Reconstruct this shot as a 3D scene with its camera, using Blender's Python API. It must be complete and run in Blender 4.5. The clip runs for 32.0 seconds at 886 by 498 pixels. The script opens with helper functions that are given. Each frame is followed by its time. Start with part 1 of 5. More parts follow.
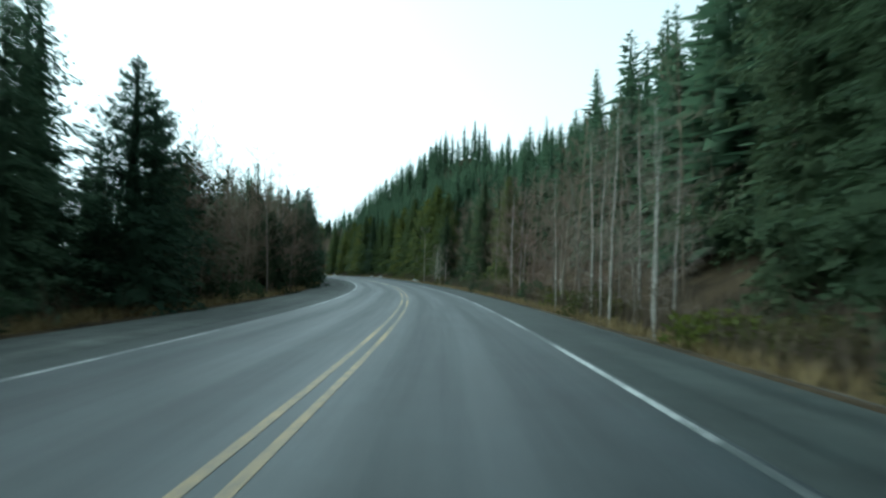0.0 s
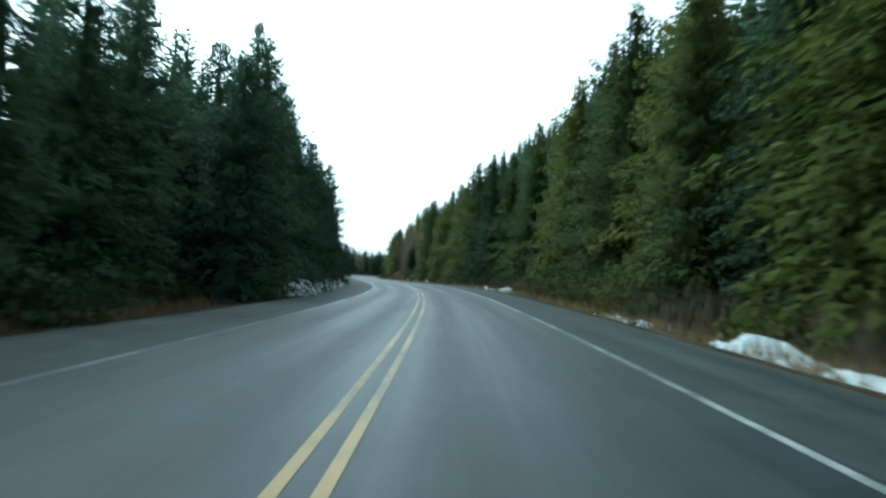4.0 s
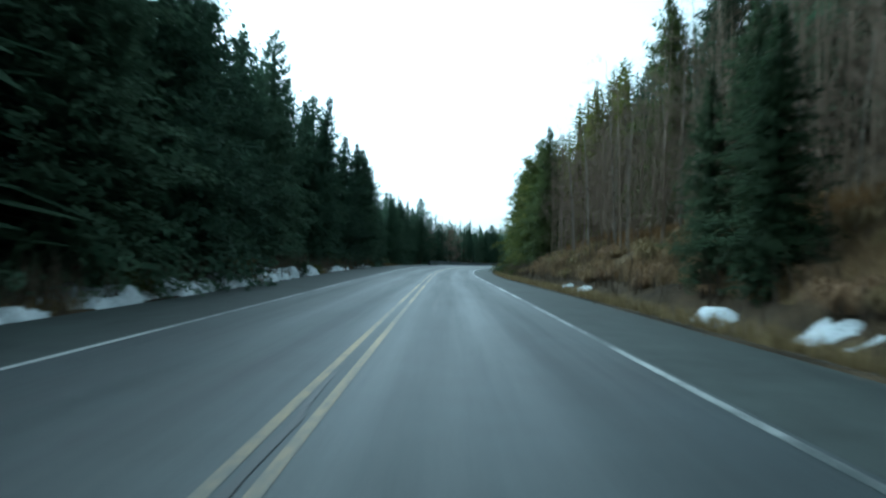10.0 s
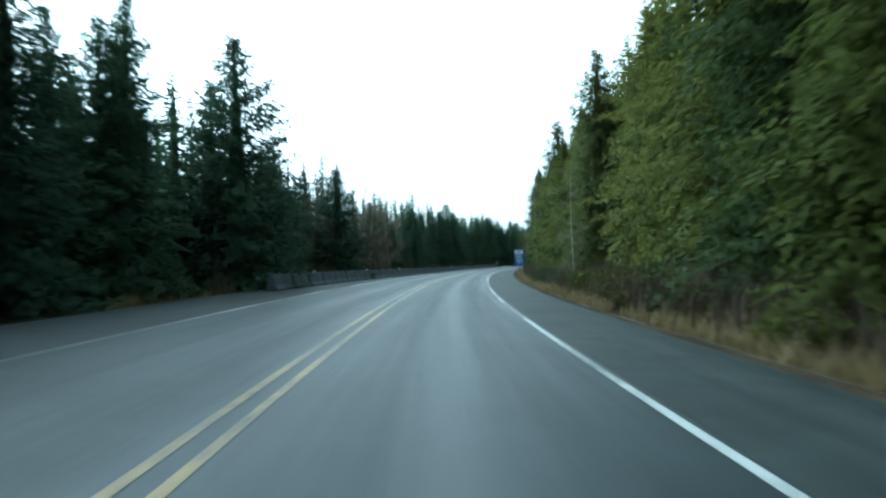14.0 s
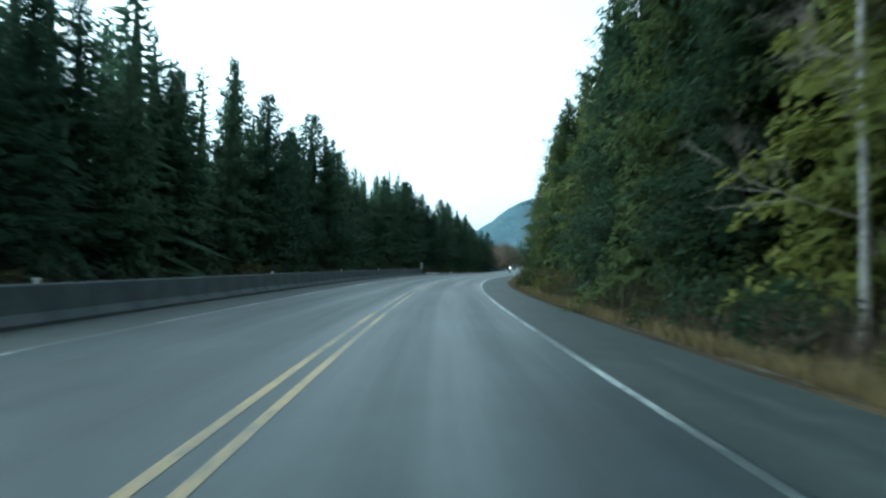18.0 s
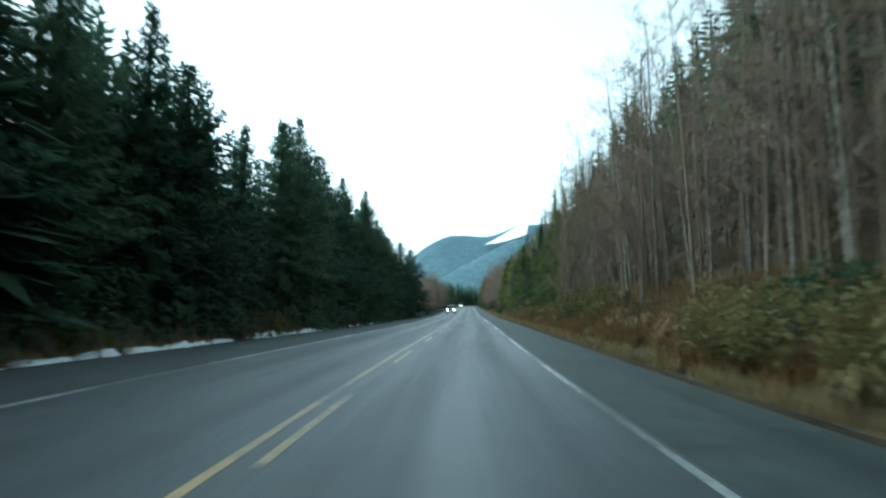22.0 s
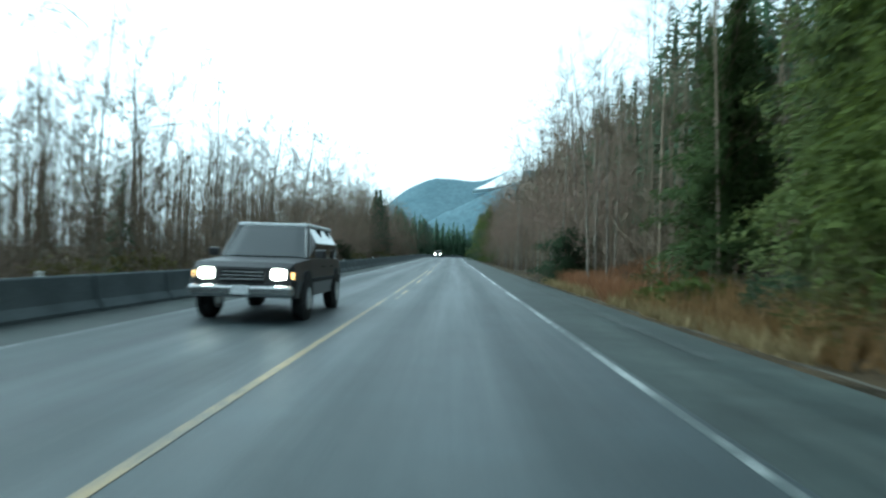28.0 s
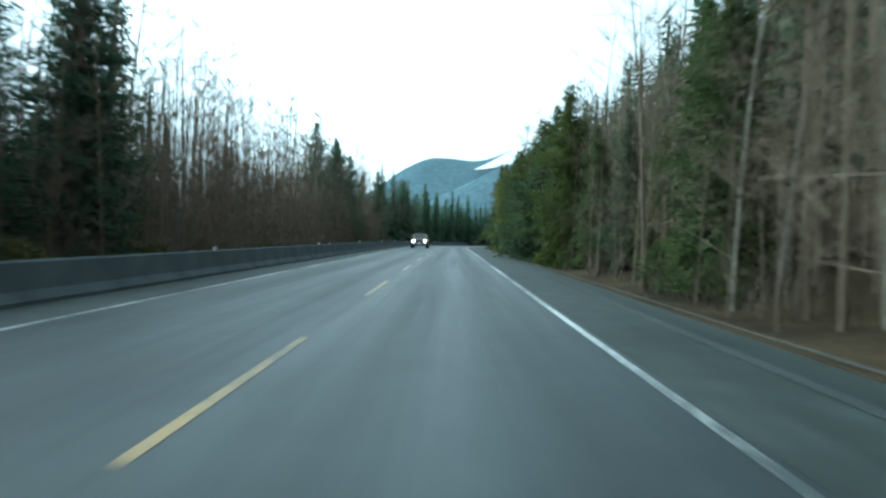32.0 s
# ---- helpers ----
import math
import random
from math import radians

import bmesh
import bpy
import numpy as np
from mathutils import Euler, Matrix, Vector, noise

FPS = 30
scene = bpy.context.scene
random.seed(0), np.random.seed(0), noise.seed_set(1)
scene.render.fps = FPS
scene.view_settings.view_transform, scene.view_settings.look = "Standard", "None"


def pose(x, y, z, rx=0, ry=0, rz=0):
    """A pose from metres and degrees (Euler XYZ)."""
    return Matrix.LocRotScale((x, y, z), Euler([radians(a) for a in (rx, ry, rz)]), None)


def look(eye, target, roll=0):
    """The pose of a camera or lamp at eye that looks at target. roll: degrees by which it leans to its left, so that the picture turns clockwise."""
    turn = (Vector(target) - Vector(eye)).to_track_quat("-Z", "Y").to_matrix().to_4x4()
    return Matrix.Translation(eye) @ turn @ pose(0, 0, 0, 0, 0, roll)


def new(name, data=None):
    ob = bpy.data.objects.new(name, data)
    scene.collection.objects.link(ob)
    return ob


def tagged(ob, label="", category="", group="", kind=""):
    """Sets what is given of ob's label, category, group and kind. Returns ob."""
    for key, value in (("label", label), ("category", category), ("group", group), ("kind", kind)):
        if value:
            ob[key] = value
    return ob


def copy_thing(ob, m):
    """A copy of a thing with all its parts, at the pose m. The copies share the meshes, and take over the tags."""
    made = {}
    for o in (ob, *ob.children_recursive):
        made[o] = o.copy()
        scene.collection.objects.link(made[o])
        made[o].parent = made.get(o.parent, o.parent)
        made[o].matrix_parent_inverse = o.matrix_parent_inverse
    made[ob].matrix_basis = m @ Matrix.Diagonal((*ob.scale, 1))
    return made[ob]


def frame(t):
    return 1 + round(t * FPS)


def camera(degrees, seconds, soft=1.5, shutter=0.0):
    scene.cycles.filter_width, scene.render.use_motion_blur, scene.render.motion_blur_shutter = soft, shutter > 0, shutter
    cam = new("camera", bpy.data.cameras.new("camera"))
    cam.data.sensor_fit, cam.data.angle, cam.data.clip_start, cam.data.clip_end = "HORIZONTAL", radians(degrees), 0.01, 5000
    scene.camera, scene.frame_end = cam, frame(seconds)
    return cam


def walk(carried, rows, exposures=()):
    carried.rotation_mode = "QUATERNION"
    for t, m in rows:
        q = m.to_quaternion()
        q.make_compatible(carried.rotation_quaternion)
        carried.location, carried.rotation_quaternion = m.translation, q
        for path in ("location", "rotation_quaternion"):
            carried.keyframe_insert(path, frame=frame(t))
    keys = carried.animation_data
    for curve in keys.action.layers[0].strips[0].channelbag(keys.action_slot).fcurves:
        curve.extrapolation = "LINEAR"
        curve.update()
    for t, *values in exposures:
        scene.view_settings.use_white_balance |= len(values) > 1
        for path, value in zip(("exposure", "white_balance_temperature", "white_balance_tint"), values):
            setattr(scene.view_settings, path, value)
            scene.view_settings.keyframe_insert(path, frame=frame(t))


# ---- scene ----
# ---- camera and its walk ----
# The highway is laid out by stations along its centre line: bend (1/km), grade and crossfall every 19 m.
KNOTS = np.arange(-38, 970, 19.0)
BEND = [0.669, 1.624, 2.59, 3.005, 2.225, 1.187, 1.311, 2.132, 2.469, 2.21, 1.349, 0.016, -0.532, -0.05, -0.07, -1.177, -2.054, -2.117, -1.861, -1.685, -1.475, -1.262, -1.362, -1.994, -2.463, -2.355, -1.19, -0.008, 0.181, 0.255, 0.056, -0.222, -0.127, 0.018, 0.094, 0.095, -0.034, -0.133, -0.074, -0.003, 0.047, -4, -4, -4, -4, -4, -4, -4, -4, -4, -4, -4, -4, -4]
GRADE = [-0.0098, -0.0049, -0, 0.0038, 0.0039, 0.002, 0.0009, 0.0011, 0, -0.0021, -0.0045, -0.0055, 0.0003, 0.0015, -0.0003, -0.0003, 0.0001, -0.0015, -0.003, -0.0043, -0.0055, -0.0065, -0.0065, -0.0055, -0.0048, -0.0052, -0.0072, -0.007, -0.0057, -0.004, -0.0031, 0.0002, 0.0026, 0.004, 0.0073, 0.0087, 0.0078, 0.0092, 0.0093, 0.0076, 0.0053, 0.0032, 0.0016, 0.0005, -0.0001, -0.0003, -0.0004, -0.0003, -0.0002, -0.0001, -0.0001, -0, 0, 0.0001]
FALL = [0.0089, 0.0036, -0.0033, -0.0058, -0.0011, 0.0114, 0.0268, 0.04, 0.046, 0.0429, 0.0307, 0.0158, 0.0111, -0.0009, -0.0235, -0.0428, -0.0537, -0.0581, -0.0627, -0.0528, -0.0383, -0.0306, -0.0338, -0.0403, -0.0448, -0.0468, -0.0402, -0.031, -0.021, -0.0153, -0.0115, -0.0069, -0.0025, -0.0018, -0.0012, -0.0045, -0.005, -0.0065, -0.0067, -0.0064, -0.0052, -0.0039, -0.0026, -0.0015, -0.0008, -0.0002, 0.0001, 0.0002, 0.0003, 0.0003, 0.0002, 0.0002, 0.0001, 0]
STATION = np.arange(-118, 960.1, 2.0)
CH = np.cumsum(np.interp(STATION, KNOTS, BEND)) * 0.002
CH -= CH[59]
CX, CY, CZ = np.cumsum(-np.sin(CH)) * 2.0, np.cumsum(np.cos(CH)) * 2.0, np.cumsum(np.interp(STATION, KNOTS, GRADE)) * 2.0
CX, CY, CZ = CX - CX[59], CY - CY[59], CZ - CZ[59]
END = 900


def where(s, lat):
    """Plan position at a station, lat metres to the right of the centre line."""
    h = np.interp(s, STATION, CH)
    return np.interp(s, STATION, CX) + lat * np.cos(h), np.interp(s, STATION, CY) + lat * np.sin(h)


def level(s, lat):
    """Height of the road surface, with its crossfall."""
    return np.interp(s, STATION, CZ) + np.interp(s, KNOTS, FALL) * np.clip(lat, -7, 7)


def seat(t, s, lat, yaw, pitch, roll):
    """Camera over the lane: yaw from the road's direction."""
    x, y = where(s, lat)
    return t, pose(float(x), float(y), float(level(s, lat)) + 1.254, 90 + pitch, roll, math.degrees(np.interp(s, STATION, CH)) + yaw)


cam = camera(68, 32.0, soft=2.4, shutter=0.36)
walk(cam, [seat(*r) for r in (
    (0.0, -34.78, 1.371, 0.57, 2.25, -1.70),
    (0.5, -23.53, 1.309, 1.21, 1.84, -4.26),
    (1.0, -12.27, 1.178, 3.44, 1.78, -4.19),
    (1.5, -1.02, 0.977, 3.69, 0.11, -1.91),
    (2.0, 10.18, 0.775, 1.52, -0.13, -1.35),
    (2.5, 21.33, 0.820, 2.96, 0.65, -2.49),
    (3.0, 32.46, 0.732, 2.46, 2.42, -3.40),
    (3.5, 43.60, 0.796, 1.29, 1.97, -2.69),
    (4.0, 54.75, 0.804, 0.90, 2.39, -2.90),
    (4.5, 65.90, 0.812, 0.51, 2.80, -3.10),
    (5.0, 77.05, 0.820, 0.12, 3.22, -3.31),
    (5.5, 88.20, 0.827, -0.27, 3.63, -3.52),
    (6.0, 99.38, 0.889, 1.54, 1.10, -4.18),
    (6.5, 110.57, 0.979, 1.78, 2.39, -4.25),
    (7.0, 121.75, 1.005, 2.79, 0.91, -3.43),
    (7.5, 132.94, 0.940, 1.50, 0.37, -2.86),
    (8.0, 144.09, 0.868, 1.99, 1.29, -2.97),
    (8.5, 155.13, 1.019, 0.49, 1.67, -2.68),
    (9.0, 166.07, 1.129, -0.38, 2.66, -2.13),
    (9.5, 176.94, 1.138, -0.76, 0.57, -2.14),
    (10.0, 187.79, 1.107, -0.02, 0.90, -1.38),
    (10.5, 198.64, 1.118, -1.91, 0.74, -0.89),
    (11.0, 209.50, 1.086, -1.36, 1.88, -0.54),
    (11.5, 220.35, 1.204, -1.11, 2.31, -0.12),
    (12.0, 231.22, 1.250, -0.90, 2.18, 1.23),
    (12.5, 242.16, 1.374, -0.65, 2.66, 1.14),
    (13.0, 253.12, 1.486, -1.67, 1.00, 3.25),
    (13.5, 264.03, 1.568, -1.73, 1.22, 2.00),
    (14.0, 274.83, 1.640, -1.42, 1.17, 2.47),
    (14.5, 285.47, 1.719, -3.09, 1.43, 1.08),
    (15.0, 295.95, 1.811, -1.81, -0.22, 2.15),
    (15.5, 306.33, 1.968, -0.93, -0.62, 2.17),
    (16.0, 316.73, 1.852, -1.10, -0.29, 1.61),
    (16.5, 327.13, 1.737, -1.27, 0.04, 1.05),
    (17.0, 337.52, 1.622, -1.44, 0.37, 0.48),
    (17.5, 347.92, 1.506, -1.60, 0.70, -0.08),
    (18.0, 358.33, 1.440, -1.30, 1.24, -0.76),
    (18.5, 368.77, 1.497, -0.97, 1.19, -1.35),
    (19.0, 379.26, 1.516, -2.20, 0.97, -1.41),
    (19.5, 389.81, 1.698, -3.00, -0.18, -1.51),
    (20.0, 400.40, 1.888, -3.36, 1.19, -0.84),
    (20.5, 411.01, 1.906, -0.41, 2.35, -0.21),
    (21.0, 421.59, 1.890, 0.45, 1.08, -0.81),
    (21.5, 432.13, 1.820, 0.43, 2.92, 1.35),
    (22.0, 442.58, 1.706, 0.77, 4.96, 1.07),
    (22.5, 452.97, 1.613, -0.89, 2.92, -1.82),
    (23.0, 463.28, 1.499, -0.66, 2.70, -1.67),
    (23.5, 473.49, 1.522, 0.12, 2.88, -1.40),
    (24.0, 483.66, 1.570, 2.70, 1.99, 1.04),
    (24.5, 493.82, 1.588, 0.92, 1.11, -0.29),
    (25.0, 504.01, 1.593, 0.95, 1.11, -0.14),
    (25.5, 514.24, 1.651, 0.66, 0.55, 1.05),
    (26.0, 524.52, 1.662, -0.12, -0.43, -1.03),
    (26.5, 534.79, 1.659, -0.20, -0.34, -1.52),
    (27.0, 545.04, 1.666, 0.14, 0.01, -1.55),
    (27.5, 555.29, 1.673, 0.48, 0.36, -1.58),
    (28.0, 565.54, 1.680, 0.83, 0.71, -1.61),
    (28.5, 575.79, 1.688, 1.17, 1.05, -1.64),
    (29.0, 586.03, 1.714, 0.96, 1.56, -2.11),
    (29.5, 596.25, 1.715, 1.68, -0.03, -2.11),
    (30.0, 606.45, 1.714, 1.66, 0.34, -1.99),
    (30.5, 616.68, 1.768, 0.69, -0.08, -1.24),
    (31.0, 626.92, 1.724, 2.25, -0.52, -1.89),
    (31.5, 637.17, 1.728, 0.12, -1.23, -1.52),
    (32.0, 647.43, 1.737, 0.64, -0.51, -1.35),
)], exposures=[(t, e + 0.04, k + 60, -16) for t, e, k in ((0, 0.25, 5200), (3.5, 0.5, 5150), (6, 0.5, 4700), (9, 0.32, 4700), (12, 0.38, 4800), (15, 0.6, 4850), (18, 0.4, 4880), (21, 0.44, 4930), (23, 0.65, 4970), (25, 0.45, 4880), (26.5, 0.42, 4700), (29, 0.7, 5150), (31, 0.72, 5040), (32, 0.6, 4960))])
EDGE_R, EDGE_L, PAVE_EDGE = 3.60, 3.60, 3.72

# ---- light ----
world = bpy.data.worlds.new("overcast_sky")
scene.world = world
world.use_nodes = True
wn, wl = world.node_tree.nodes, world.node_tree.links
sky = wn.new("ShaderNodeTexSky")
sky.sky_type, sky.sun_disc = "NISHITA", False
sky.sun_elevation, sky.sun_rotation = radians(38), radians(-70)
sky.air_density, sky.dust_density = 1.0, 3.0
veil = wn.new("ShaderNodeHueSaturation")          # cloud veil takes the blue out of the sky
veil.inputs["Saturation"].default_value = 0.05
wl.new(sky.outputs[0], veil.inputs["Color"])
wl.new(veil.outputs[0], wn["Background"].inputs["Color"])
wn["Background"].inputs["Strength"].default_value = 0.26
sun_data = bpy.data.lights.new("sun", "SUN")
sun_data.energy, sun_data.angle, sun_data.color = 0.4, radians(30), (1.0, 0.96, 0.9)
sun = new("sun", sun_data)
sun.matrix_world = look((-94 * 0.6, 34 * 0.6, 78 * 0.6), (0, 0, 0))
tagged(sun, kind="structure")

# ---- materials ----
def nodes_of(name):
    m = bpy.data.materials.new(name)
    m.use_nodes = True
    nt = m.node_tree
    return m, nt.nodes, nt.links, nt.nodes["Principled BSDF"]


def noise_node(n, l, scale, detail=6.0, rough=0.6, vector=None):
    t = n.new("ShaderNodeTexNoise")
    t.inputs["Scale"].default_value, t.inputs["Detail"].default_value, t.inputs["Roughness"].default_value = scale, detail, rough
    if vector is not None:
        l.new(vector, t.inputs["Vector"])
    return t


def ramp_node(n, l, fac, stops):
    r = n.new("ShaderNodeValToRGB")
    e = r.color_ramp.elements
    while len(e) < len(stops):
        e.new(0.5)
    for k, (p, c) in enumerate(stops):
        e[k].position, e[k].color = p, (*c, 1)
    l.new(fac, r.inputs[0])
    return r


def mix_node(n, l, fac, a, b, mode="MIX"):
    m = n.new("ShaderNodeMix")
    m.data_type, m.blend_type = "RGBA", mode
    for sock, v in ((m.inputs[0], fac), (m.inputs[6], a), (m.inputs[7], b)):
        if isinstance(v, (int, float)):
            sock.default_value = v
        elif isinstance(v, tuple):
            sock.default_value = (*v, 1)
        else:
            l.new(v, sock)
    return m.outputs[2]


def bumped(n, l, p, height, strength, distance):
    b = n.new("ShaderNodeBump")
    b.inputs["Strength"].default_value, b.inputs["Distance"].default_value = strength, distance
    l.new(height, b.inputs["Height"])
    l.new(b.outputs[0], p.inputs["Normal"])


def surface(name, dark, light, rough=0.8, scale=3.0, fine=40.0, bump=0.4, depth=0.02, spec=0.3, spread=0.0, metal=0.0):
    """Two-scale mottled surface; spread varies it from object to object."""
    m, n, l, p = nodes_of(name)
    co = n.new("ShaderNodeTexCoord").outputs["Object"]
    a, b = noise_node(n, l, scale, vector=co), noise_node(n, l, fine, vector=co)
    r = ramp_node(n, l, a.outputs[0], [(0.3, dark), (0.7, light)])
    g = ramp_node(n, l, b.outputs[0], [(0.3, (0.62, 0.62, 0.62)), (0.7, (1.25, 1.25, 1.25))])
    col = mix_node(n, l, 1.0, r.outputs[0], g.outputs[0], "MULTIPLY")
    if spread:
        info = n.new("ShaderNodeObjectInfo")
        v = n.new("ShaderNodeMapRange")
        v.inputs[3].default_value, v.inputs[4].default_value = 1 - spread, 1 + spread
        l.new(info.outputs["Random"], v.inputs[0])
        h = n.new("ShaderNodeHueSaturation")
        l.new(v.outputs[0], h.inputs["Value"])
        hue = n.new("ShaderNodeMapRange")
        hue.inputs[3].default_value, hue.inputs[4].default_value = 0.5 - spread * 0.06, 0.5 + spread * 0.06
        l.new(info.outputs["Random"], hue.inputs[0])
        l.new(hue.outputs[0], h.inputs["Hue"])
        l.new(col, h.inputs["Color"])
        col = h.outputs[0]
    l.new(col, p.inputs["Base Color"])
    p.inputs["Roughness"].default_value, p.inputs["Specular IOR Level"].default_value = rough, spec
    p.inputs["Metallic"].default_value = metal
    if bump:
        bumped(n, l, p, b.outputs[0], bump, depth)
    return m


def foliage(name, dark, light, spread=0.3, through_leaf=0.4):
    """Needles or leaves: each spray has its own shade, and light comes a little through."""
    m, n, l, p = nodes_of(name)
    geo = n.new("ShaderNodeNewGeometry")
    info = n.new("ShaderNodeObjectInfo")
    co = n.new("ShaderNodeTexCoord").outputs["Object"]
    a = noise_node(n, l, 0.7, vector=co)
    add = n.new("ShaderNodeMath")
    add.operation = "MULTIPLY_ADD"
    l.new(geo.outputs["Random Per Island"], add.inputs[0])
    add.inputs[1].default_value = 0.2
    half = n.new("ShaderNodeMath")
    half.operation = "MULTIPLY"
    half.inputs[1].default_value = 0.75
    l.new(a.outputs[0], half.inputs[0])
    l.new(half.outputs[0], add.inputs[2])
    r = ramp_node(n, l, add.outputs[0], [(0.2, dark), (0.75, light)])
    h = n.new("ShaderNodeHueSaturation")
    v, hue = n.new("ShaderNodeMapRange"), n.new("ShaderNodeMapRange")
    v.inputs[3].default_value, v.inputs[4].default_value = 1 - spread, 1 + spread
    hue.inputs[3].default_value, hue.inputs[4].default_value = 0.515, 0.475
    l.new(info.outputs["Random"], v.inputs[0])
    l.new(info.outputs["Random"], hue.inputs[0])
    l.new(v.outputs[0], h.inputs["Value"])
    l.new(hue.outputs[0], h.inputs["Hue"])
    l.new(r.outputs[0], h.inputs["Color"])
    l.new(h.outputs[0], p.inputs["Base Color"])
    p.inputs["Roughness"].default_value, p.inputs["Specular IOR Level"].default_value = 0.75, 0.1
    thin, both = n.new("ShaderNodeBsdfTranslucent"), n.new("ShaderNodeMixShader")
    l.new(h.outputs[0], thin.inputs["Color"])
    both.inputs[0].default_value = through_leaf
    l.new(p.outputs[0], both.inputs[1])
    l.new(thin.outputs[0], both.inputs[2])
    l.new(both.outputs[0], n["Material Output"].inputs["Surface"])
    return m


def asphalt_material(name, dark, light, tracks=True, gloss=(0.4, 0.56), shine=0.5):
    """Asphalt in plan coordinates: long streaks, blotches, grit and, in the lanes, faint wheel tracks."""
    m, n, l, p = nodes_of(name)
    uv = n.new("ShaderNodeUVMap").outputs[0]
    stretch = n.new("ShaderNodeMapping")
    stretch.inputs["Scale"].default_value = (1.1, 0.03, 1)
    l.new(uv, stretch.inputs["Vector"])
    long = noise_node(n, l, 1.6, 5.0, vector=stretch.outputs[0])
    blotch, grit = noise_node(n, l, 0.35, 5.0, vector=uv), noise_node(n, l, 38.0, 3.0, vector=uv)
    r = ramp_node(n, l, long.outputs[0], [(0.32, dark), (0.68, light)])
    b = ramp_node(n, l, blotch.outputs[0], [(0.3, (0.74, 0.74, 0.74)), (0.7, (1.2, 1.2, 1.2))])
    g = ramp_node(n, l, grit.outputs[0], [(0.3, (0.7, 0.7, 0.7)), (0.7, (1.28, 1.28, 1.28))])
    col = mix_node(n, l, 1.0, mix_node(n, l, 1.0, r.outputs[0], b.outputs[0], "MULTIPLY"), g.outputs[0], "MULTIPLY")
    stain = noise_node(n, l, 1.4, 6.0, 0.7, vector=uv)
    st = ramp_node(n, l, stain.outputs[0], [(0.32, (0.72, 0.72, 0.72)), (0.66, (1.16, 1.16, 1.16))])
    col = mix_node(n, l, 0.55 if tracks else 1.0, col, mix_node(n, l, 1.0, col, st.outputs[0], "MULTIPLY"))
    worn = long.outputs[0]
    if tracks:
        lat = n.new("ShaderNodeSeparateXYZ")
        l.new(uv, lat.inputs[0])
        chain = lat.outputs[0]
        for op, k in (("ABSOLUTE", 0), ("SUBTRACT", 1.0), ("MULTIPLY", 2 * math.pi / 1.6), ("COSINE", 0), ("MULTIPLY", 0.11)):
            q = n.new("ShaderNodeMath")
            q.operation = op
            l.new(chain, q.inputs[0])
            q.inputs[1].default_value = k
            chain = q.outputs[0]
        q = n.new("ShaderNodeMath")
        l.new(chain, q.inputs[0])
        l.new(long.outputs[0], q.inputs[1])
        worn = q.outputs[0]
        w = ramp_node(n, l, worn, [(0.35, (1.1, 1.1, 1.1)), (0.68, (0.78, 0.78, 0.78))])
        col = mix_node(n, l, 1.0, col, w.outputs[0], "MULTIPLY")
    l.new(col, p.inputs["Base Color"])
    rr = ramp_node(n, l, worn, [(0.3, (gloss[0],) * 3), (0.7, (gloss[1],) * 3)])
    l.new(rr.outputs[0], p.inputs["Roughness"])
    p.inputs["Specular IOR Level"].default_value = shine
    bumped(n, l, p, grit.outputs[0], 0.25, 0.008)
    return m


def paint_material(name, paint, road, wear):
    """Road paint, worn through to the asphalt in places."""
    m, n, l, p = nodes_of(name)
    uv = n.new("ShaderNodeUVMap").outputs[0]
    a, b = noise_node(n, l, 6.0, 8.0, 0.75, uv), noise_node(n, l, 0.16, 3.0, 0.5, uv)
    s = n.new("ShaderNodeMath")
    s.operation = "ADD"
    l.new(a.outputs[0], s.inputs[0])
    l.new(b.outputs[0], s.inputs[1])
    k = ramp_node(n, l, s.outputs[0], [(wear, (0, 0, 0)), (wear + 0.14, (1, 1, 1))])
    half = n.new("ShaderNodeMath")
    half.operation = "MULTIPLY"
    half.inputs[1].default_value = 0.5
    l.new(s.outputs[0], half.inputs[0])
    l.new(half.outputs[0], k.inputs[0])
    l.new(mix_node(n, l, k.outputs[0], road, paint), p.inputs["Base Color"])
    p.inputs["Roughness"].default_value = 0.5
    return m


def glow_material(name, colour, power):
    m, n, l, p = nodes_of(name)
    p.inputs["Base Color"].default_value = (*colour, 1)
    p.inputs["Emission Color"].default_value = (*colour, 1)
    p.inputs["Emission Strength"].default_value = power
    return m


ASPHALT = asphalt_material("asphalt", (0.017, 0.0245, 0.027), (0.034, 0.044, 0.048), True, (0.46, 0.6), 0.4)
SHOULDER = asphalt_material("shoulder_asphalt", (0.017, 0.024, 0.023), (0.04, 0.049, 0.045), False, (0.62, 0.75), 0.3)
GRIT = asphalt_material("swept_grit", (0.024, 0.03, 0.029), (0.068, 0.073, 0.07), False, (0.75, 0.85), 0.3)
GRAVEL = surface("gravel", (0.06, 0.056, 0.045), (0.13, 0.12, 0.1), 0.95, 1.2, 22, 0.9, 0.05)
YELLOW = paint_material("yellow_line_paint", (0.34, 0.235, 0.088), (0.05, 0.058, 0.055), 0.43)
WHITE = paint_material("white_line_paint", (0.5, 0.52, 0.51), (0.05, 0.06, 0.06), 0.455)
TAR = surface("crack_sealant", (0.01, 0.012, 0.013), (0.02, 0.022, 0.024), 0.45, 4, 40, 0.2, 0.004, 0.4)
LOOSE = asphalt_material("loose_gravel", (0.038, 0.045, 0.042), (0.085, 0.094, 0.088), False, (0.8, 0.9), 0.25)
EARTH = surface("forest_floor", (0.02, 0.016, 0.01), (0.085, 0.062, 0.035), 1.0, 0.35, 9, 1.0, 0.12, 0.1)
